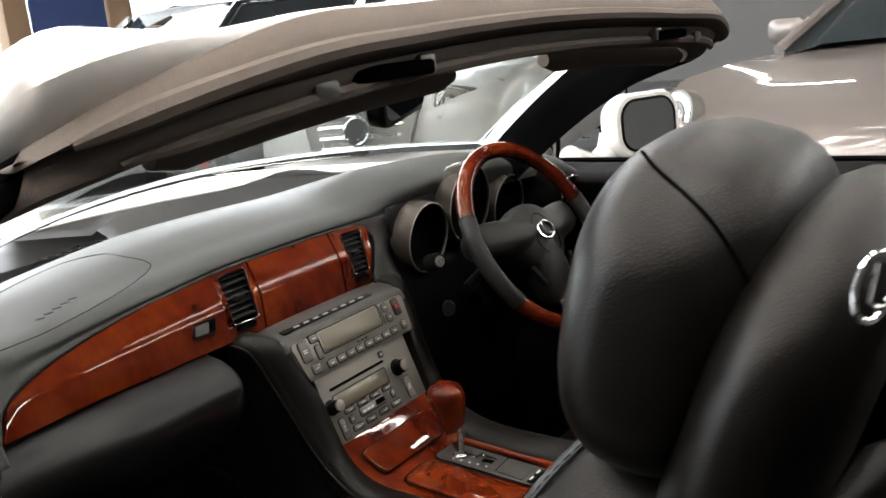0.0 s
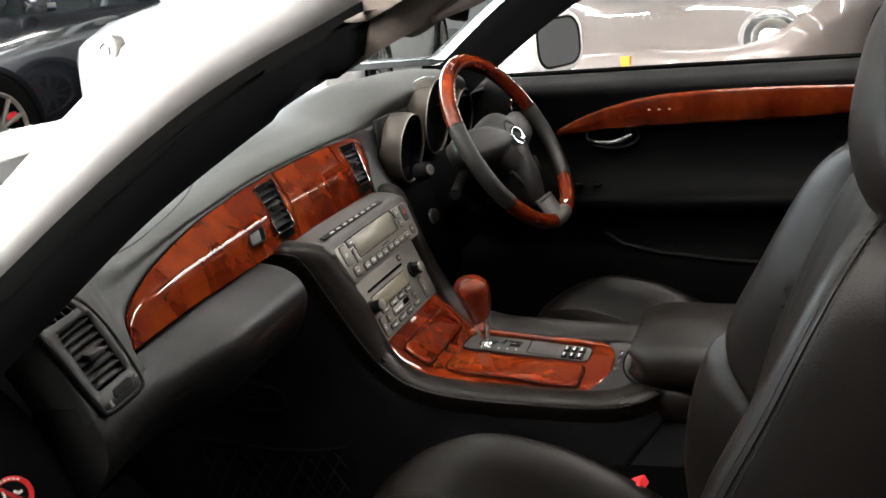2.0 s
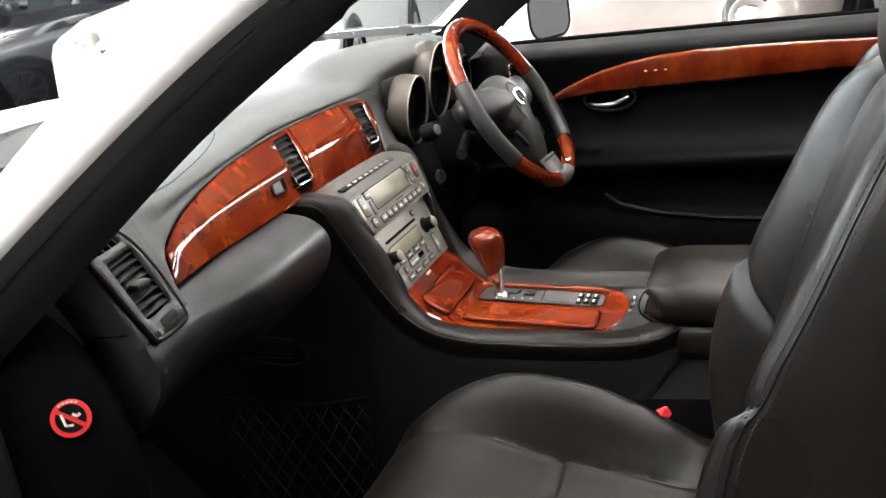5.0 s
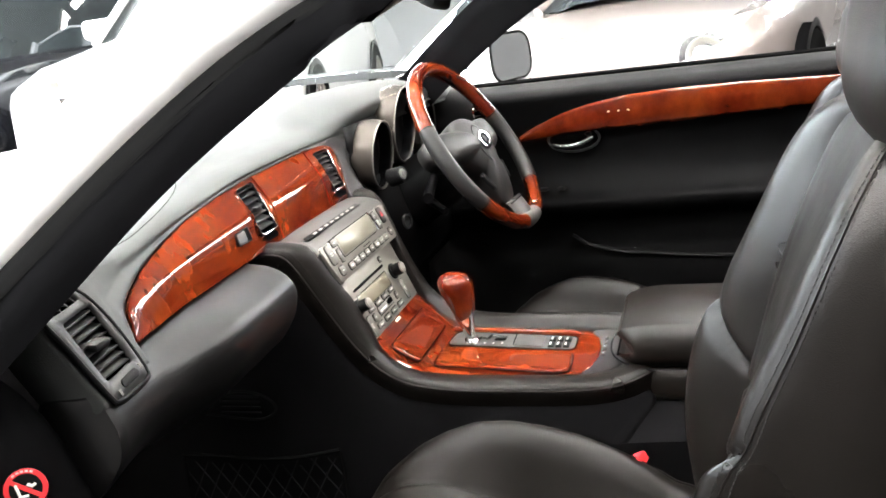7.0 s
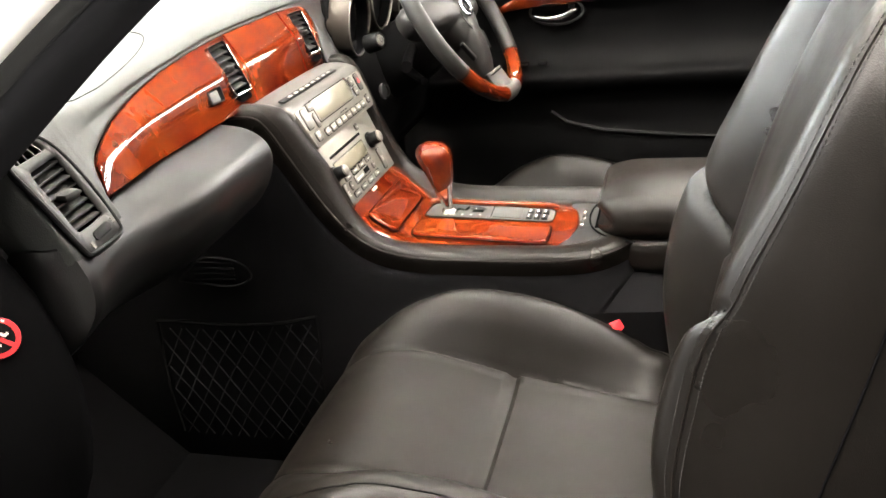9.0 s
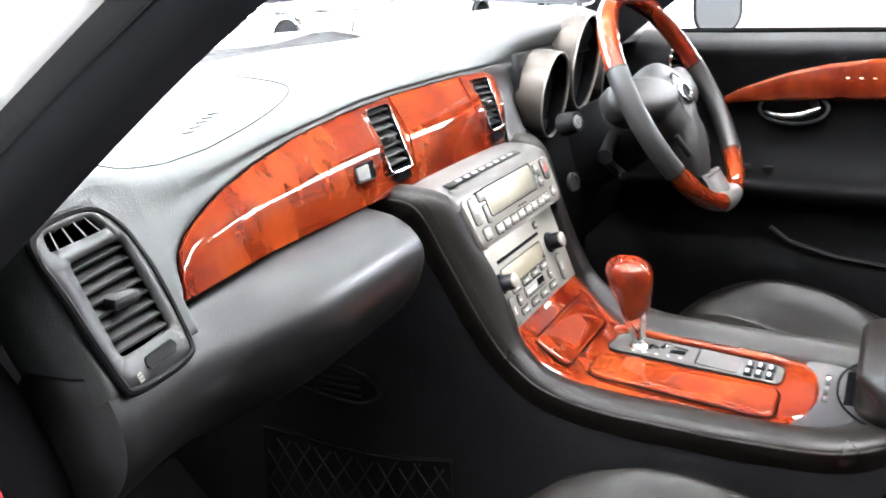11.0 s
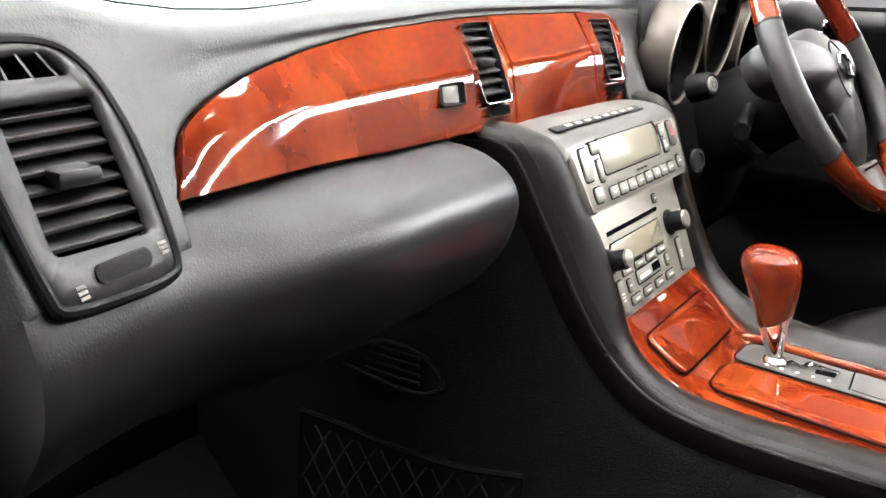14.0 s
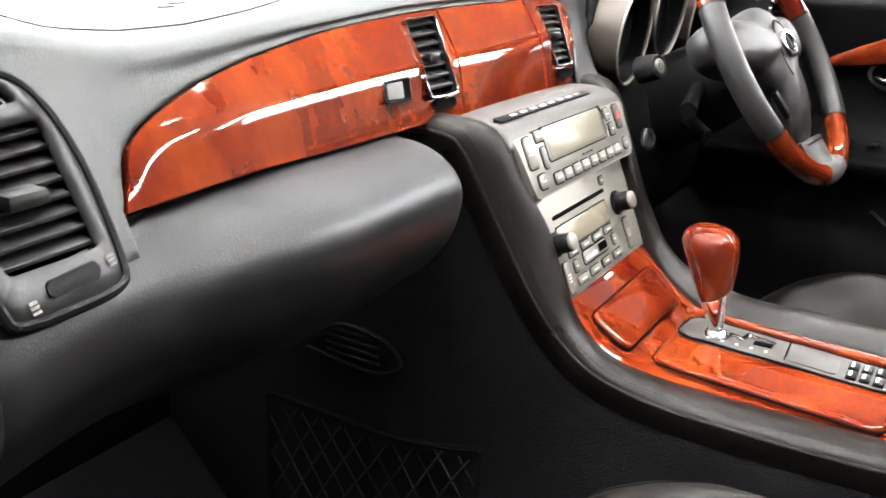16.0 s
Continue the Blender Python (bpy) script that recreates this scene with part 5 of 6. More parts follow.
# ================= armrest and buckle =================
arm = thing("armrest", "black leather centre armrest with a rounded front", "armrest", at=(0, -0.42, 0.6))
def nose(front, depth, back, w, h, r, z0, dome):
    """A long cushion with a rounded front end."""
    rows = []
    for q in [k / 9 for k in range(10)] + [None, None]:
        k = 1.0 if q is None else 0.40 + 0.60 * math.sin(q * math.pi / 2) ** 0.8
        y = front - depth * (1 - math.cos(q * math.pi / 2)) if q is not None else (back + (front - depth - back) * 0.5 if len(rows) == 10 else back)
        rows.append([(x * (0.80 + 0.20 * k), y - 0.040 * (abs(x) / (w / 2)) ** 2.4, z0 + z * k + dome * k * (1 - (2 * x / w) ** 2) * (z > 0)) for x, z in rounded(w, h, r, 8)])
    return capped(rows)


part("lid", nose(-0.233, 0.055, -0.60, 0.178, 0.050, 0.021, 0.617, 0.016), LEATHER, arm, "padded leather lid")
part("box", nose(-0.240, 0.040, -0.60, 0.174, 0.050, 0.018, 0.572, 0.0), LEATHER, arm, "leather console box")
part("lid_seam", tube([(x, -0.2385 - 0.040 * (abs(x) / 0.088) ** 2.4 - 0.020 * (abs(x) / 0.088) ** 8, 0.5945) for x in span(-0.0885, 0.0885, 24)], 0.0012, 5), DEEP, arm)
buckle = thing("seat_belt_buckle", "black seat belt buckle with a red button", "buckle", at=(-0.175, -0.275, 0.52))
bmx = pose(-0.180, -0.272, 0.520, 58, 0, -14)
part("body", block((0.022, 0.016, 0.085), (0, 0, -0.045), 0.004, bmx), BLACK, buckle)
part("button", block((0.026, 0.012, 0.024), (0, 0, 0.006), 0.002, bmx), RED, buckle, "bright red release button")

# ================= windscreen frame =================
frame_ob = thing("windscreen_frame", "windscreen frame of an open convertible, silver outside and dark inside", "windscreen", at=(0, 0.2, 0.95))


# the passenger side pillar, then the driver side, given as its mirror image
P_REAR = [(-0.575, -0.223, 1.097), (-0.600, -0.095, 1.040), (-0.612, 0.059, 0.945), (-0.630, 0.238, 0.815), (-0.665, 0.443, 0.625)]
P_OUT = [(x + 0.015, y, z + 0.048) for x, y, z in P_REAR]
Q_REAR = [(-0.559, -0.223, 1.093), (-0.546, -0.095, 1.062), (-0.556, 0.059, 0.977), (-0.592, 0.238, 0.836), (-0.654, 0.443, 0.639)]
Q_OUT = [(x - 0.022, y + 0.004, z + 0.036) for x, y, z in Q_REAR]
P_SCREEN_FOOT = [(-0.506, -0.187, 1.062), (-0.497, -0.084, 1.020), (-0.510, 0.054, 0.931), (-0.546, 0.227, 0.794), (-0.605, 0.435, 0.611)]
P_IN = [(-0.605, -0.200, 1.054), (-0.605, -0.146, 1.027), (-0.612, -0.040, 0.962), (-0.625, 0.115, 0.845), (-0.660, 0.310, 0.690)]
P_SEAL = [tuple(0.65 * a + 0.35 * b for a, b in zip(p, q)) for p, q in zip(P_REAR, P_IN)]
Q_SEAL = [tuple(0.65 * a + 0.35 * b for a, b in zip(p, q)) for p, q in zip(Q_REAR, P_SCREEN_FOOT)]
P_SCR = [(x - 0.006, y + 0.030, z + 0.078) for x, y, z in P_SCREEN_FOOT]


def header_pt(x, dy, dz):
    c = 1 - (x / 0.56) ** 2
    return Vector((x, -0.215 + dy + 0.035 * c, 1.100 + dz + 0.030 * c))


def frame_line(pillar, dy, dz, other=None):
    """One line of the frame: up a pillar, along the header, down the other."""
    side = [Vector(p) for p in reversed(pillar)]
    far = [Vector((-x, y, z)) for x, y, z in (other or pillar)]
    return spline(side + [header_pt(x, dy, dz) for x in (-0.43, -0.28, -0.12, 0, 0.12, 0.28, 0.43)] + far, 129)


def between(a, b, t, push):
    """A line between two lines of the frame, pushed off them; the first number of push points outward on both sides."""
    return [p.lerp(q, t) + Vector((math.copysign(min(1, abs(p.x) / 0.4), p.x) * push[0], push[1], push[2])) for p, q in zip(a, b)]


f_out, f_rear, f_seal = frame_line(P_OUT, -0.02, 0.032, Q_OUT), frame_line(P_REAR, -0.060, 0.034, Q_REAR), frame_line(P_SEAL, -0.055, -0.004, Q_SEAL)
f_in, f_scr = frame_line(P_IN, -0.015, -0.026, P_SCREEN_FOOT), frame_line(P_SCR, 0.035, 0.010)
part("frame_skin", sheet([f_scr, between(f_scr, f_out, 0.5, (0.010, 0, 0.010)), f_out, between(f_out, f_rear, 0.5, (0.005, -0.006, 0.004)), f_rear]), PAINT, frame_ob, "pearl silver windscreen surround", solid=0.003)
seal = [f_rear, between(f_rear, f_seal, 0.5, (0.004, -0.009, -0.004)), f_seal]
for a, b, mat, label in ((0, 31, RUBBER, "black rubber roof seal"), (31, 97, TAUPE, "taupe edge of the header"), (97, 128, RUBBER, "black rubber roof seal")):
    part("frame_seal", sheet([r[a:b + 1] for r in seal]), mat, frame_ob, label, solid=0.004)
inner = [f_seal, between(f_seal, f_in, 0.5, (0, -0.006, -0.006)), f_in, between(f_in, f_scr, 0.5, (-0.003, 0, 0)), f_scr]
for a, b, mat, label in ((0, 32, DEEP, "black pillar trim"), (32, 96, TAUPE, "taupe header lining"), (96, 128, DEEP, "black pillar trim")):
    part("header_lining" if mat is TAUPE else "pillar_trim", sheet([r[a:b + 1] for r in inner]), mat, frame_ob, label, solid=0.003)
part("fabric_seal", tube(between(f_rear, f_seal, 0.55, (0.002, -0.010, -0.004))[33:96], [0.003, 0.006] + [0.008] * 59 + [0.006, 0.003], 8), TAUPE, frame_ob, "taupe fabric seal along the header")
part("fabric_seal", tube(between(f_seal, f_in, 0.40, (0.0, -0.010, -0.008))[35:94], [0.002, 0.004] + [0.006] * 55 + [0.004, 0.002], 8), TAUPE, frame_ob, "taupe fabric seal along the header")
for s in (-1, 1):
    part("sun_visor", tube([header_pt(s * x, 0.018, -0.036) for x in span(0.10, 0.49, 14)], [0.008] + [0.015] * 13 + [0.008], 12), TAUPE, frame_ob, "folded taupe sun visor")
    part("latch_pocket", block((0.10, 0.030, 0.012), header_pt(s * 0.30, -0.047, -0.014), 0.003), DEEP, frame_ob, "dark roof latch pocket")
    part("latch", block((0.022, 0.020, 0.016), header_pt(s * 0.255, -0.052, -0.014), 0.003), SILVER, frame_ob, "metal roof latch")
    part("latch", block((0.026, 0.018, 0.014), header_pt(s * 0.385, -0.050, -0.016), 0.003), GREY, frame_ob, "roof latch block")
# windscreen glass
rows = []
for u in span(-1, 1, 32):
    c = 1 - u * u
    rows.append([Vector((-p.x * u, p.y + c * (0.012 + 0.20 * k), p.z + c * 0.035 * k)) for k, p in ((i / 20, f_scr[31 - i]) for i in range(0, 21))])
g = part("glass", sheet(rows), GLASS, frame_ob, "clear curved windscreen", solid=0.004)
g.visible_shadow = False

# ================= rear-view mirror =================
rear = thing("rear_view_mirror", "black rear-view mirror hanging behind the windscreen", "mirror", at=(-0.06, -0.10, 1.09))
rm = facing((-0.085, -0.088, 1.092), (0.38, -0.915, -0.12)) @ pose(0, 0, 0, 0, 0, 3)
part("shell", capped([[rm @ Vector((x * k, y * k, z)) for x, y in rounded(0.190, 0.084, 0.028, 6)] for z, k in ((0.008, 0.97), (0.004, 1.0), (-0.010, 0.97), (-0.026, 0.75), (-0.032, 0.4))]), BLACK, rear, "black mirror shell")
part("glass", prism([rm @ Vector((x, y, 0.0092)) for x, y in rounded(0.176, 0.071, 0.024, 6)], rm.to_3x3() @ Vector((0, 0, -0.003))), MIRROR, rear, "mirror glass", smooth=False)
part("stem", tube([rm @ Vector((0.01, 0.01, -0.025)), (-0.04, -0.07, 1.122), (-0.01, -0.085, 1.135)], [0.009, 0.010, 0.016], 10), BLACK, rear, "black mirror stem")

# ================= body: cowl, bonnet, wings, floor =================
car_body = thing("car_body", "pearl silver bonnet and wings of the open convertible", "car body", at=(0, 1.1, 0.6))
rows = []
for x in span(-0.70, 0.70, 16):
    c = 1 - (x / 0.75) ** 2
    rows.append([(x, 0.44 + 0.10 * c, 0.800 + 0.03 * c), (x, 0.52 + 0.10 * c, 0.812 + 0.03 * c), (x, 0.585 + 0.10 * c, 0.812 + 0.03 * c), (x, 0.60 + 0.10 * c, 0.80)])
part("cowl", sheet(rows), BLACK, car_body, "black wiper cowl", solid=0.006)
rows = []
for u in span(-1, 1, 30):
    r = []
    for t in span(0, 1, 20):
        w = 0.66 - 0.10 * t
        c = 1 - u * u
        crown = 0.022 * math.exp(-((abs(u) - 0.72) / 0.14) ** 2)
        r.append((w * u, 0.60 + 0.10 * c + t * (1.10 - 0.16 * (1 - c)), 0.862 + 0.03 * c + crown * (1 - t) - 0.035 * t - 0.13 * t ** 4))
    rows.append(r)
part("bonnet", sheet(rows), PAINT, car_body, "pearl silver bonnet", solid=0.004)
for s in (-1, 1):
    rows = []
    for t in span(-0.12, 1, 22):
        y = 0.57 + 1.10 * t
        w = 0.672 - 0.10 * t
        rows.append([(s * (w - 0.01 + q), y, z - 0.035 * t - 0.13 * max(0, t) ** 4) for q, z in ((0, 0.868), (0.03, 0.876), (0.08, 0.862), (0.13, 0.82), (0.165, 0.74), (0.18, 0.60), (0.175, 0.40))])
    part("wing", sheet(rows), PAINT, car_body, "pearl silver front wing", solid=0.004)
for k in range(2):
    x = -0.28 + 0.5 * k
    part("wiper", tube([(x + 0.02, 0.60, 0.852), (x - 0.1, 0.575, 0.858), (x - 0.34, 0.545, 0.850)], [0.007, 0.005, 0.004], 6), BLACK, car_body, "black wiper arm")
for s in (-1, 1):
    part("kick_panel", sheet([[(s * 0.665, y, z) for z in (0.22, 0.5, 0.86)] for y in (0.16, 0.35, 0.56)]), CARPET, car_body, "black footwell side", solid=0.01)
part("bulkhead", sheet([[(x, 0.52, z) for z in (0.20, 0.45, 0.84)] for x in span(-0.70, 0.70, 6)]), CARPET, car_body, "black footwell bulkhead", solid=0.01)
part("cabin_floor", sheet([[(x, y, 0.265 + (0.16 * max(0, y - 0.36) / 0.16)) for y in (-1.3, -0.6, 0.0, 0.30, 0.36, 0.52)] for x in span(-0.70, 0.70, 8)]), CARPET, car_body, "black carpeted cabin floor", solid=0.02)
part("cabin_rear", sheet([[(x, -0.98 - 0.10 * t, 0.26 + 0.66 * t) for t in span(0, 1, 5)] for x in span(-0.72, 0.72, 6)]), CARPET, car_body, "black trim behind the seats", solid=0.02)
part("rear_deck", sheet([[(x, y, 0.93 - 0.03 * (x / 0.8) ** 2) for y in (-1.08, -1.4, -1.9)] for x in span(-0.80, 0.80, 8)]), BLACK, car_body, "black rear deck", solid=0.006)
part("sill", sheet([[(x, y, z) for x, z in ((-0.60, 0.27), (-0.62, 0.36), (-0.68, 0.38), (-0.74, 0.36), (-0.76, 0.22))] for y in span(0.42, -1.1, 8)]), CARPET, car_body, "black door sill", solid=0.006)
part("scuttle", sheet([[(-0.665 - 0.06 * t, 0.34 + 0.09 * t, z) for t in (0, 0.5, 1)] for z in span(0.24, 0.80, 6)]), BLACK, car_body, "black hinge pillar", solid=0.01)

# ================= net pocket and footwell outlet on the console side =================
net = thing("net_pocket", "black elastic net pocket on the side of the console", "net pocket", at=(-0.146, 0.22, 0.42))
NET = [(0.350, 0.497), (0.300, 0.497), (0.240, 0.494), (0.170, 0.498), (0.108, 0.511)]
top_edge = spline([(-0.149, y, z) for y, z in NET], 24)
part("band", tube(top_edge, 0.0028, 6), RUBBER, net, "elastic top band")
part("edge", tube([top_edge[-1], (-0.147, 0.110, 0.46), (-0.146, 0.116, 0.40), (-0.146, 0.12, 0.31)], 0.0022, 6), RUBBER, net)
part("edge", tube([top_edge[0], (-0.147, 0.356, 0.44), (-0.146, 0.360, 0.38), (-0.146, 0.355, 0.31)], 0.0022, 6), RUBBER, net)


def net_top(y):
    return lerp_table(sorted(NET), y)


cords = []
for k in range(-9, 14):
    for s in (-1, 1):
        y0 = 0.108 + 0.027 * k
        pts = []
        for t in span(0, 1, 16):
            y = y0 + s * 0.13 * t + 0.0015 * math.sin(9 * t + k)
            z = 0.51 - 0.20 * t
            if 0.110 < y < 0.355 and z < net_top(y):
                pts.append((-0.1475 - 0.0010 * (s > 0), y, z))
        if len(pts) > 2:
            cords.append(tube(pts, 0.0011, 4))
tagged(part("mesh", joined(cords), CORD, net, "diamond mesh of thin cord"), kind="stuff")
outlet = thing("footwell_vent", "small black footwell air outlet", "air vent", at=(-0.146, 0.23, 0.575))
part("rim", tube(spline([(-0.147, 0.30, 0.560), (-0.147, 0.26, 0.592), (-0.148, 0.21, 0.590), (-0.148, 0.190, 0.570), (-0.147, 0.22, 0.553), (-0.147, 0.30, 0.560)], 30), 0.0018, 6), BLACK, outlet)
for k in range(4):
    part("slat", block((0.003, 0.060, 0.003), (-0.146, 0.245, 0.562 + 0.008 * k), 0.0005, ), BLACK, outlet, smooth=False)

# ================= showroom =================
room = thing("showroom_floor", "grey polished concrete showroom floor", "floor", kind="structure")
part("slab", block((26, 26, 0.1), (3, 0, -0.05)), FLOOR, room, smooth=False)
ceiling = tagged(part("ceiling", block((23, 18.6, 0.2), (4.5, -3.7, 4.9)), CEIL, smooth=False), "dark grey steel showroom ceiling", "ceiling", kind="structure")
for nm, size, at in (("wall_back", (23, 0.2, 4.8), (4.5, -12.9, 2.4)), ("wall_right", (0.2, 26, 4.8), (15.9, 0, 2.4))):
    tagged(part(nm, block(size, at), WALL, smooth=False), "pale painted showroom wall", "wall", kind="structure")
# unseen wall, set near and long to keep front-left daylight off the dark trim
tagged(part("wall_left", block((0.2, 26.6, 4.8), (-7.0, 0.4, 2.4)), WALL, smooth=False), "unseen left wall, set close to block side daylight", "wall", kind="structure")
# open front towards the daylight
tagged(part("backdrop_day", block((64, 0.05, 18), (8, 14.0, 8.6)), DAY, smooth=False), "bright overcast daylight outside", "sky", kind="structure")
for x, w in ((4.95, 0.30), (6.35, 0.34)):
    tagged(part("post", block((w, 0.22, 3.6), (x, 9.2, 1.8), 0.01), TAN), "brown timber post in the opening", "post", "posts of the opening", kind="structure")
tagged(part("banner_board", block((1.0, 0.05, 3.0), (5.65, 9.15, 1.5), 0.005), BLUE), "dark blue board between the posts", "board")
tagged(part("glazed_door", block((0.05, 0.6, 2.4), (15.76, -0.75, 1.2), 0.01), DAY), "bright glazed door in the far wall", "door", kind="structure")

# unseen bright strip, added so that the dash wood reflects a streak
window = thing("added_window_strip", "unseen high strip of bright panes with grey bars, added for the streak on the wood", "window", kind="structure", at=(15.75, -5.8, 3.5))
for k in range(4):
    part("pane", block((0.03, 1.04, 0.86), (15.77, -7.45 + 1.10 * k, 4.05)), DAY, window, "glowing pane added for the streak", smooth=False)
for k in range(5):
    part("window_frame", block((0.08, 0.06, 0.98), (15.765, -8.0 + 1.10 * k, 4.05), 0.008), GREY, window)
for z in (3.59, 4.51):
    part("window_frame", block((0.08, 4.46, 0.06), (15.765, -5.8, z), 0.008), GREY, window)

# rows of ceiling lights
def ceiling_light(x, y):
    ob = thing("ceiling_light", "twin white fluorescent ceiling light", "ceiling light", "ceiling lights", at=(x, y, 4.3))
    part("housing", block((0.30, 2.4, 0.06), (x, y, 4.33), 0.01), WALL, ob, "white housing")
    for d in (-0.08, 0.08):
        part("tube", tube([(x + d, y - 1.17, 4.27), (x + d, y + 1.17, 4.27)], 0.025, 10), TUBE, ob, "lit tube")
    for q in (-1.0, 1.0):
        part("hanger", tube([(x, y + q, 4.36), (x, y + q, 4.8)], 0.004, 6), GREY, ob)
    return ob


first = ceiling_light(-1.0, -3.0)
for x in (-1.0, 1.2, 4.2, 8.0, 12.5):
    for y in (-6.0, -3.0, 0.0, 3.0):
        if (x, y) != (-1.0, -3.0) and not (x < 2 and y < -5) and not (x == 8.0 and y > -5):
            copy_thing(first, Matrix.Translation((x, y, 4.3)))

# more lights, added off the grid to brighten the pillar, dash top and bonnet
for y in (1.0, 4.0):
    copy_thing(first, Matrix.Translation((-3.2, y, 4.3)))
for x, y in ((-2.1, 1.6), (-2.1, 4.3), (0.1, -0.9), (0.1, 1.9), (-2.1, -1.2), (-0.6, 4.2), (-3.4, 4.3)):
    copy_thing(first, Matrix.Translation((x, y, 4.3)))


# ================= other cars =================
def ring(w, zl, zs, zc, crown=0.0):
    """Half a body section mirrored: sill, flank, shoulder, top."""
    half = [(w * 0.93, zl), (w * 0.99, zl + (zs - zl) * 0.25), (w, zl + (zs - zl) * 0.55), (w * 0.985, zs - 0.10), (w * 0.95, zs - 0.03), (w * 0.88, zs + 0.01), (w * 0.66, zs + (zc - zs) * 0.75 + crown),
            (w * 0.40, zc), (w * 0.15, zc + 0.006)]
    return [(-x, z) for x, z in half] + [(x, z) for x, z in half[::-1]]


def parked_car(name, label, m, paint, stations, cabin, wheels, lamp, grille, wheel_r=0.34, rails=False, badge=None, rim_mat=None):
    """A parked car. Local axes: x to its side, y from the nose backwards, z up."""
    car = thing(name, label, "car", "parked cars", at=m.translation)
    put = lambda bm: (bm.transform(m), bm)[1]
    rows = []
    for k in range(len(stations) * 3 - 2):
        i, t = divmod(k, 3)
        a, b = stations[i], stations[min(i + 1, len(stations) - 1)]
        t /= 3
        q = [u + (v - u) * t for u, v in zip(a, b)]
        rows.append([(x, q[0], z) for x, z in ring(*q[1:])])
    bm = sheet(rows)
    bm.verts.ensure_lookup_table()
    bm.faces.new([bm.verts[i] for i in range(18)])
    part("body", put(bm), paint, car, "painted body")
    glass_rows, roof_rows = [], []
    for y, wb, zb, wr, zr in cabin:
        glass_rows.append([(-wb, y, zb), (-wr * 1.02, y, zr - 0.03), (-wr * 0.8, y, zr + 0.005), (0, y, zr + 0.02), (wr * 0.8, y, zr + 0.005), (wr * 1.02, y, zr - 0.03), (wb, y, zb)])
    part("glazing", put(sheet(glass_rows)), DARKGLASS, car, "tinted windscreen and side windows")
    for y, wb, zb, wr, zr in cabin[1:-1]:
        roof_rows.append([(-wr * 1.03, y, zr - 0.02), (-wr * 0.8, y, zr + 0.012), (0, y, zr + 0.028), (wr * 0.8, y, zr + 0.012), (wr * 1.03, y, zr - 0.02)])
    part("roof", put(sheet(roof_rows)), paint, car, "painted roof", solid=0.02)
    (y0, wb0, zb0, _, _), (y1, _, _, wr1, zr1) = cabin[0], cabin[1]
    for s in (-1, 1):
        part("pillar", put(tube([(s * wb0, y0, zb0), (s * wr1 * 1.02, y1, zr1 - 0.02)], 0.035, 8)), paint, car)
        if rails:
            part("roof_rail", put(tube([(s * wr1 * 0.9, y1 + 0.3, zr1 + 0.02), (s * wr1 * 0.9, y1 + 0.45, zr1 + 0.07), (s * wr1 * 0.9, y1 + 1.9, zr1 + 0.07), (s * wr1 * 0.9, y1 + 2.05, zr1 + 0.02)], 0.018, 8)), BLACK, car, "black roof rail")
        part("wing_mirror", put(capped([[(s * (wb0 + 0.12) + x * k, y0 + 0.35 + d, zb0 + 0.10 + z * k) for x, z in rounded(0.24, 0.15, 0.05, 4)] for d, k in ((-0.06, 0.5), (-0.03, 0.95), (0.05, 1.0), (0.06, 0.9))])), paint, car, "door mirror")
        for wy in wheels:
            w = max(q[1] for q in stations)
            mm = m @ facing((s * (w - 0.02), wy, wheel_r), (s, 0, 0))
            part("wheel_arch", lathe([(wheel_r * 1.16, 0.024), (wheel_r * 1.12, 0.030), (wheel_r * 1.04, 0.028), (wheel_r * 1.04, -0.1), (wheel_r * 1.16, -0.1)], 36, mm), BLACK, car)
            part("arch_well", lathe([(0, 0.021), (wheel_r * 1.10, 0.021), (wheel_r * 1.10, -0.05), (0, -0.05)], 36, mm), DEEP, car)
            ty = part("tyre", lathe([(wheel_r * 0.66, 0.030), (wheel_r * 0.72, 0.045), (wheel_r * 0.94, 0.042), (wheel_r, 0.025), (wheel_r, -0.15), (wheel_r * 0.66, -0.15)], 40, mm), RUBBER, car, "black tyre")
            part("rim", lathe([(wheel_r * 0.68, 0.036), (wheel_r * 0.64, 0.040), (wheel_r * 0.60, 0.022), (wheel_r * 0.60, 0.0215), (wheel_r * 0.66, 0.03)], 36, mm), rim_mat or SILVER, ty, "alloy rim")
            for k in range(10):
                part("rim_spoke", block((0.028, wheel_r * 0.62, 0.02), (0, wheel_r * 0.31, 0.030), 0.006, mm @ pose(0, 0, 0, 0, 0, 36 * k)), rim_mat or SILVER, ty)
            part("brake_caliper", block((0.10, 0.07, 0.006), (wheel_r * 0.34, wheel_r * 0.16, 0.023), 0.002, mm), RED, ty, "red brake caliper")
        lx, ly, lz, lw, lh, tilt, sweep, rnd = lamp
        lm_ = m @ facing((s * lx, ly, lz), (s * sweep, -1, 0.30)) @ pose(0, 0, 0, 0, 0, s * tilt)
        hl = part("headlight", capped([[lm_ @ Vector((x * k, y * k, z)) for x, y in rounded(lw, lh, rnd * min(lw, lh), 7)] for z, k in ((-0.05, 1.05), (0.0, 1.03), (0.014, 0.98), (0.017, 0.9))]), GREY, car, "clear headlight")
        part("reflector", capped([[lm_ @ Vector((x * k, y * k, z)) for x, y in rounded(lw * 0.92, lh * 0.9, rnd * min(lw, lh) * 0.9, 7)] for z, k in ((0.010, 1.0), (0.0215, 0.96), (0.0225, 0.8))]), LAMP_IN, hl, "bright reflector")
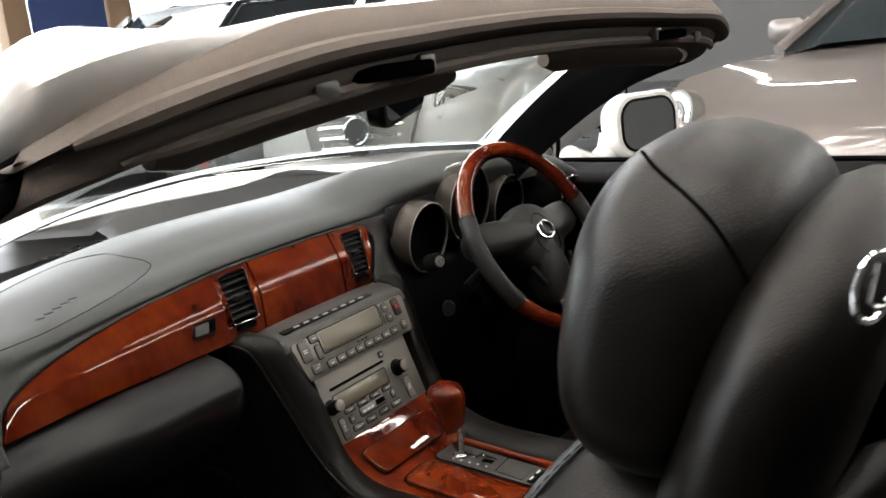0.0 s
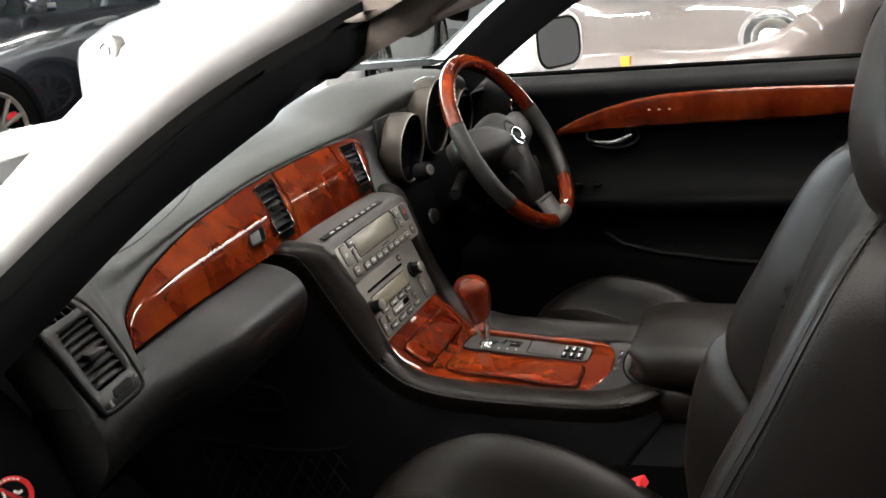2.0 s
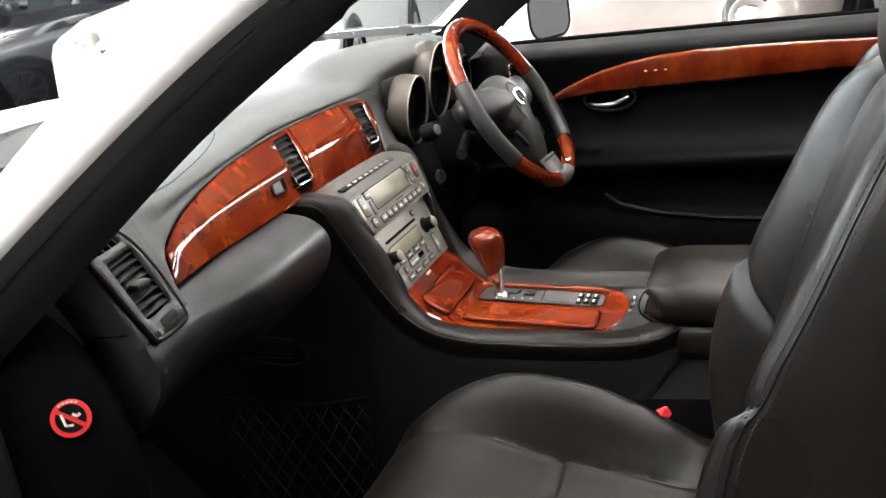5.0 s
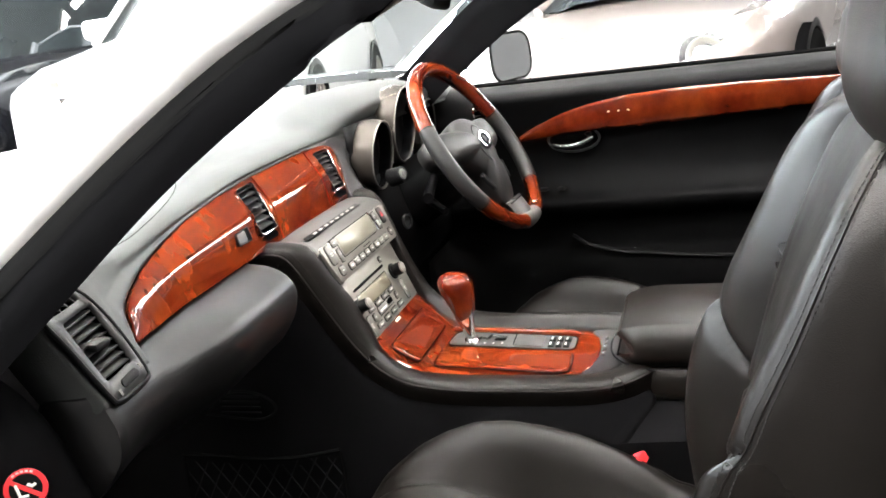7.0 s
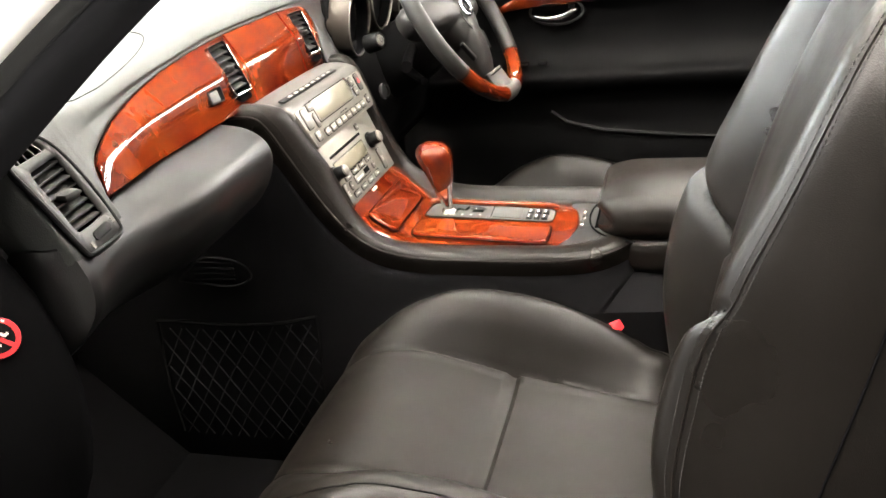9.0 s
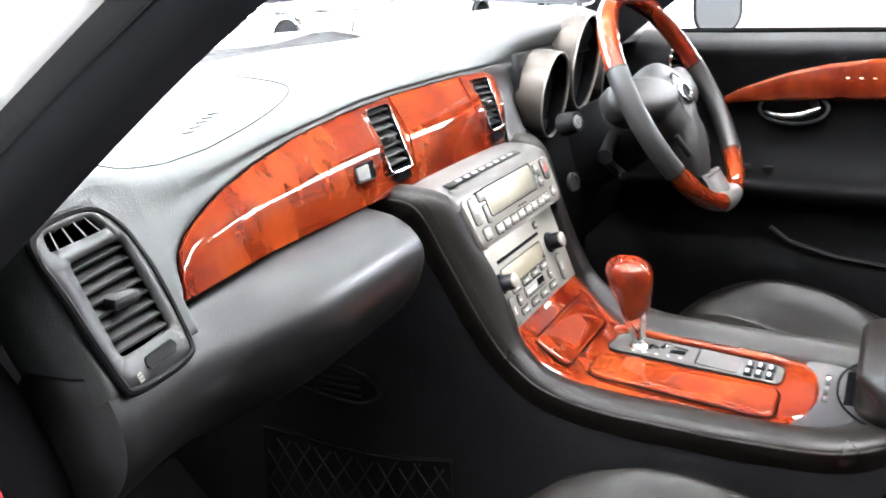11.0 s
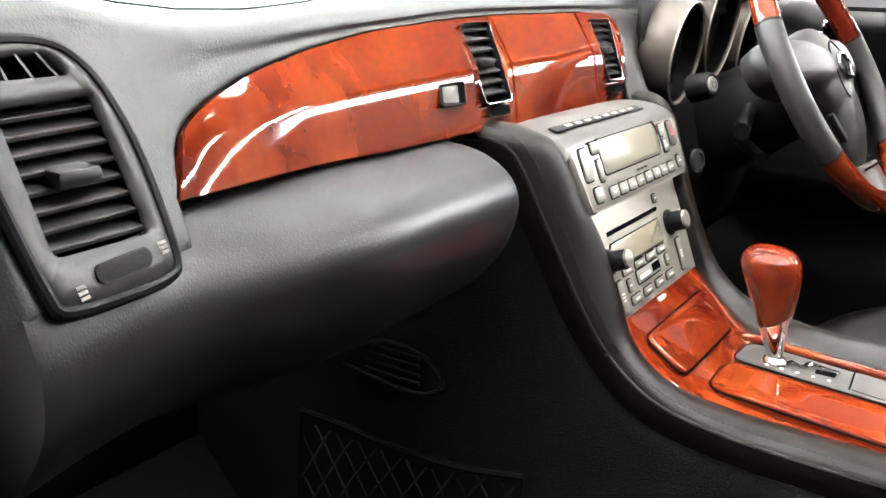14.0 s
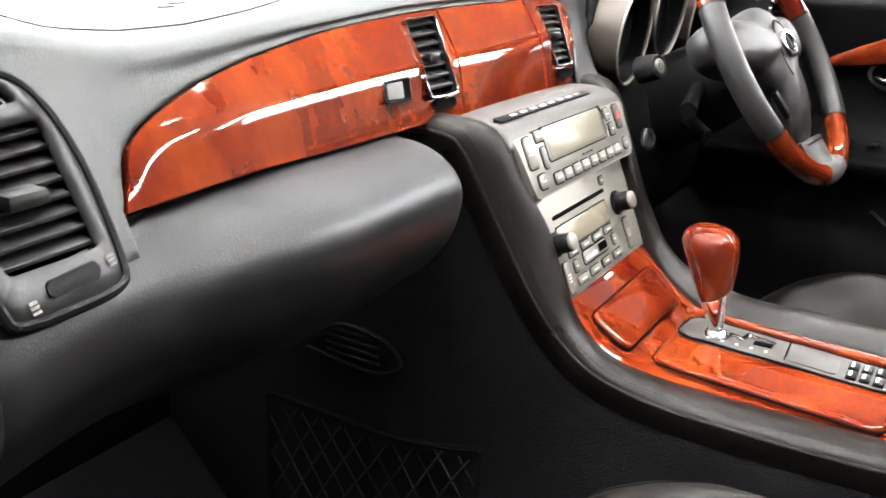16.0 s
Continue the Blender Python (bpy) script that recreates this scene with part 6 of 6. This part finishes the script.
        for cx in (-0.24, 0.14) if rnd < 0.49 else (0.0,):
            part("bulb_ring", lathe([(lh * 0.32, 0.020), (lh * 0.30, 0.030), (lh * 0.24, 0.031), (lh * 0.20, 0.024), (0, 0.0235)], 26, lm_ @ Matrix.Translation((cx * lw * s, 0, 0))), GREY, hl, "projector ring")
            part("bulb_lens", lathe([(lh * 0.19, 0.024), (lh * 0.13, 0.033), (0, 0.037)], 22, lm_ @ Matrix.Translation((cx * lw * s, 0, 0))), LAMP_IN, hl)
    if grille:
        gw, gh, gz, gy, bars = grille
        gm = m @ facing((0, gy, gz), (0, -1, 0.22))
        # backing in grey rather than black: the washed-out glare is in the colour
        gr = part("grille", prism([gm @ Vector(p) for p in ((-gw / 2, gh / 2, 0), (-gw * 0.40, -gh / 2, 0), (gw * 0.40, -gh / 2, 0), (gw / 2, gh / 2, 0))], gm.to_3x3() @ Vector((0, 0, -0.08))), GREY, car, "grille in washed-out grey", smooth=False)
        for k in range(bars):
            t = (k + 0.5) / bars
            ww = gw * (0.40 + 0.10 * (1 - t)) * 0.99
            part("grille_bar", put(tube([m.inverted() @ (gm @ Vector((x * ww, gh / 2 - gh * t + 0.0, 0.012 - 0.05 * x * x))) for x in span(-1, 1, 8)], gh / bars * 0.30, 8)), CHROME, gr, "chrome grille bar")
        part("grille_frame", put(tube([m.inverted() @ (gm @ Vector(p)) for p in ((-gw / 2, gh / 2, 0.005), (gw / 2, gh / 2, 0.005), (gw * 0.40, -gh / 2, 0.005), (-gw * 0.40, -gh / 2, 0.005))], 0.012, 8, True)), CHROME, gr, "chrome grille frame")
        part("emblem", tube([gm @ Vector((0.085 * math.cos(t), 0.085 * math.sin(t), 0.035)) for t in span(0, 2 * math.pi, 28)[:-1]], 0.010, 8, True), CHROME, gr, "round chrome emblem")
        part("emblem_disc", lathe([(0.078, 0.030), (0, 0.034)], 24, gm), BLACK, gr)
    if badge:
        part("emblem", prism([m @ Vector((x, badge[0], badge[1] + z)) for x, z in ((-0.022, 0.028), (0.022, 0.028), (0.020, -0.012), (0, -0.032), (-0.020, -0.012))], m.to_3x3() @ Vector((0, 0.02, 0))), GOLD, car, "small golden crest", smooth=False)
    return car


GOLD = material("gold_enamel", (0.80, 0.38, 0.06), 0.3, metal=0.4)


def heading(x, y, hx, hy):
    """A car's pose from the place of its nose on the floor and its heading."""
    a = math.atan2(hy, hx)
    return Matrix.Translation((x, y, 0)) @ Matrix.Rotation(a + math.pi / 2, 4, "Z")


# nose, half width, sill, shoulder, middle
SEDAN = [(0.0, 0.62, 0.25, 0.62, 0.66), (0.06, 0.78, 0.20, 0.70, 0.74), (0.22, 0.87, 0.18, 0.78, 0.82), (0.6, 0.91, 0.18, 0.86, 0.92), (1.2, 0.92, 0.18, 0.92, 0.99), (1.5, 0.92, 0.18, 0.95, 1.02),
         (2.6, 0.92, 0.18, 0.97, 1.02), (4.0, 0.91, 0.2, 0.98, 1.03), (4.6, 0.86, 0.25, 0.95, 1.0), (4.8, 0.70, 0.3, 0.85, 0.9)]
SEDAN_CABIN = [(1.35, 0.74, 0.97, 0.60, 0.99), (2.15, 0.78, 0.98, 0.60, 1.44), (2.9, 0.79, 0.98, 0.61, 1.47), (3.6, 0.78, 0.99, 0.58, 1.42), (4.35, 0.72, 1.0, 0.55, 1.02)]
parked_car("silver_sedan", "silver sedan with a chrome grille and clear headlights", heading(3.58, 3.06, -0.97, -0.22) @ Matrix.Diagonal((1.06, 1.06, 1.12, 1)), PAINT_SILVER, SEDAN, SEDAN_CABIN, (0.92, 3.75),
           (0.66, 0.14, 0.690, 0.42, 0.20, -14, 0.55, 0.40), (0.82, 0.27, 0.575, -0.035, 4))
SPORT = [(0.0, 0.45, 0.22, 0.50, 0.56), (0.06, 0.68, 0.18, 0.62, 0.64), (0.2, 0.80, 0.15, 0.74, 0.69), (0.5, 0.86, 0.14, 0.82, 0.76), (0.9, 0.88, 0.14, 0.85, 0.82), (1.3, 0.88, 0.14, 0.87, 0.88),
         (1.6, 0.88, 0.14, 0.88, 0.93), (2.6, 0.88, 0.14, 0.90, 0.95), (3.6, 0.92, 0.16, 0.88, 0.92), (4.3, 0.85, 0.25, 0.75, 0.8), (4.45, 0.7, 0.3, 0.65, 0.7)]
SPORT_CABIN = [(1.35, 0.70, 0.90, 0.56, 0.92), (2.0, 0.74, 0.92, 0.54, 1.26), (2.5, 0.74, 0.93, 0.54, 1.29), (3.1, 0.72, 0.93, 0.50, 1.20), (3.9, 0.60, 0.90, 0.45, 0.92)]
parked_car("sports_car", "bronze-grey sports coupe with round headlights facing the convertible", heading(2.90, 0.257, -0.97, 0.24), PAINT_BRONZE, SPORT, SPORT_CABIN, (0.98, 3.35),
           (0.59, 0.17, 0.675, 0.25, 0.26, 0, 0.35, 0.49), None, badge=(0.02, 0.612))
SUV = [(0.0, 0.66, 0.35, 0.80, 0.85), (0.08, 0.84, 0.28, 0.90, 0.95), (0.3, 0.92, 0.26, 0.98, 1.03), (0.8, 0.95, 0.26, 1.02, 1.08), (1.4, 0.95, 0.26, 1.06, 1.12), (2.6, 0.95, 0.26, 1.08, 1.12), (4.4, 0.94, 0.28, 1.08, 1.12), (4.75, 0.85, 0.4, 1.0, 1.05)]
SUV_CABIN = [(1.25, 0.80, 1.06, 0.66, 1.09), (2.0, 0.83, 1.08, 0.66, 1.62), (3.0, 0.84, 1.09, 0.68, 1.68), (4.1, 0.83, 1.09, 0.66, 1.62), (4.7, 0.78, 1.08, 0.6, 1.1)]
parked_car("black_wagon", "glossy black wagon with roof rails and red brake calipers", heading(2.35, 5.45, -1.0, -0.05), PAINT_BLACK, SUV, SUV_CABIN, (0.95, 3.75),
           (0.70, 0.18, 0.86, 0.38, 0.18, -6, 0.6, 0.35), (0.9, 0.28, 0.72, -0.03, 4), 0.37, True)
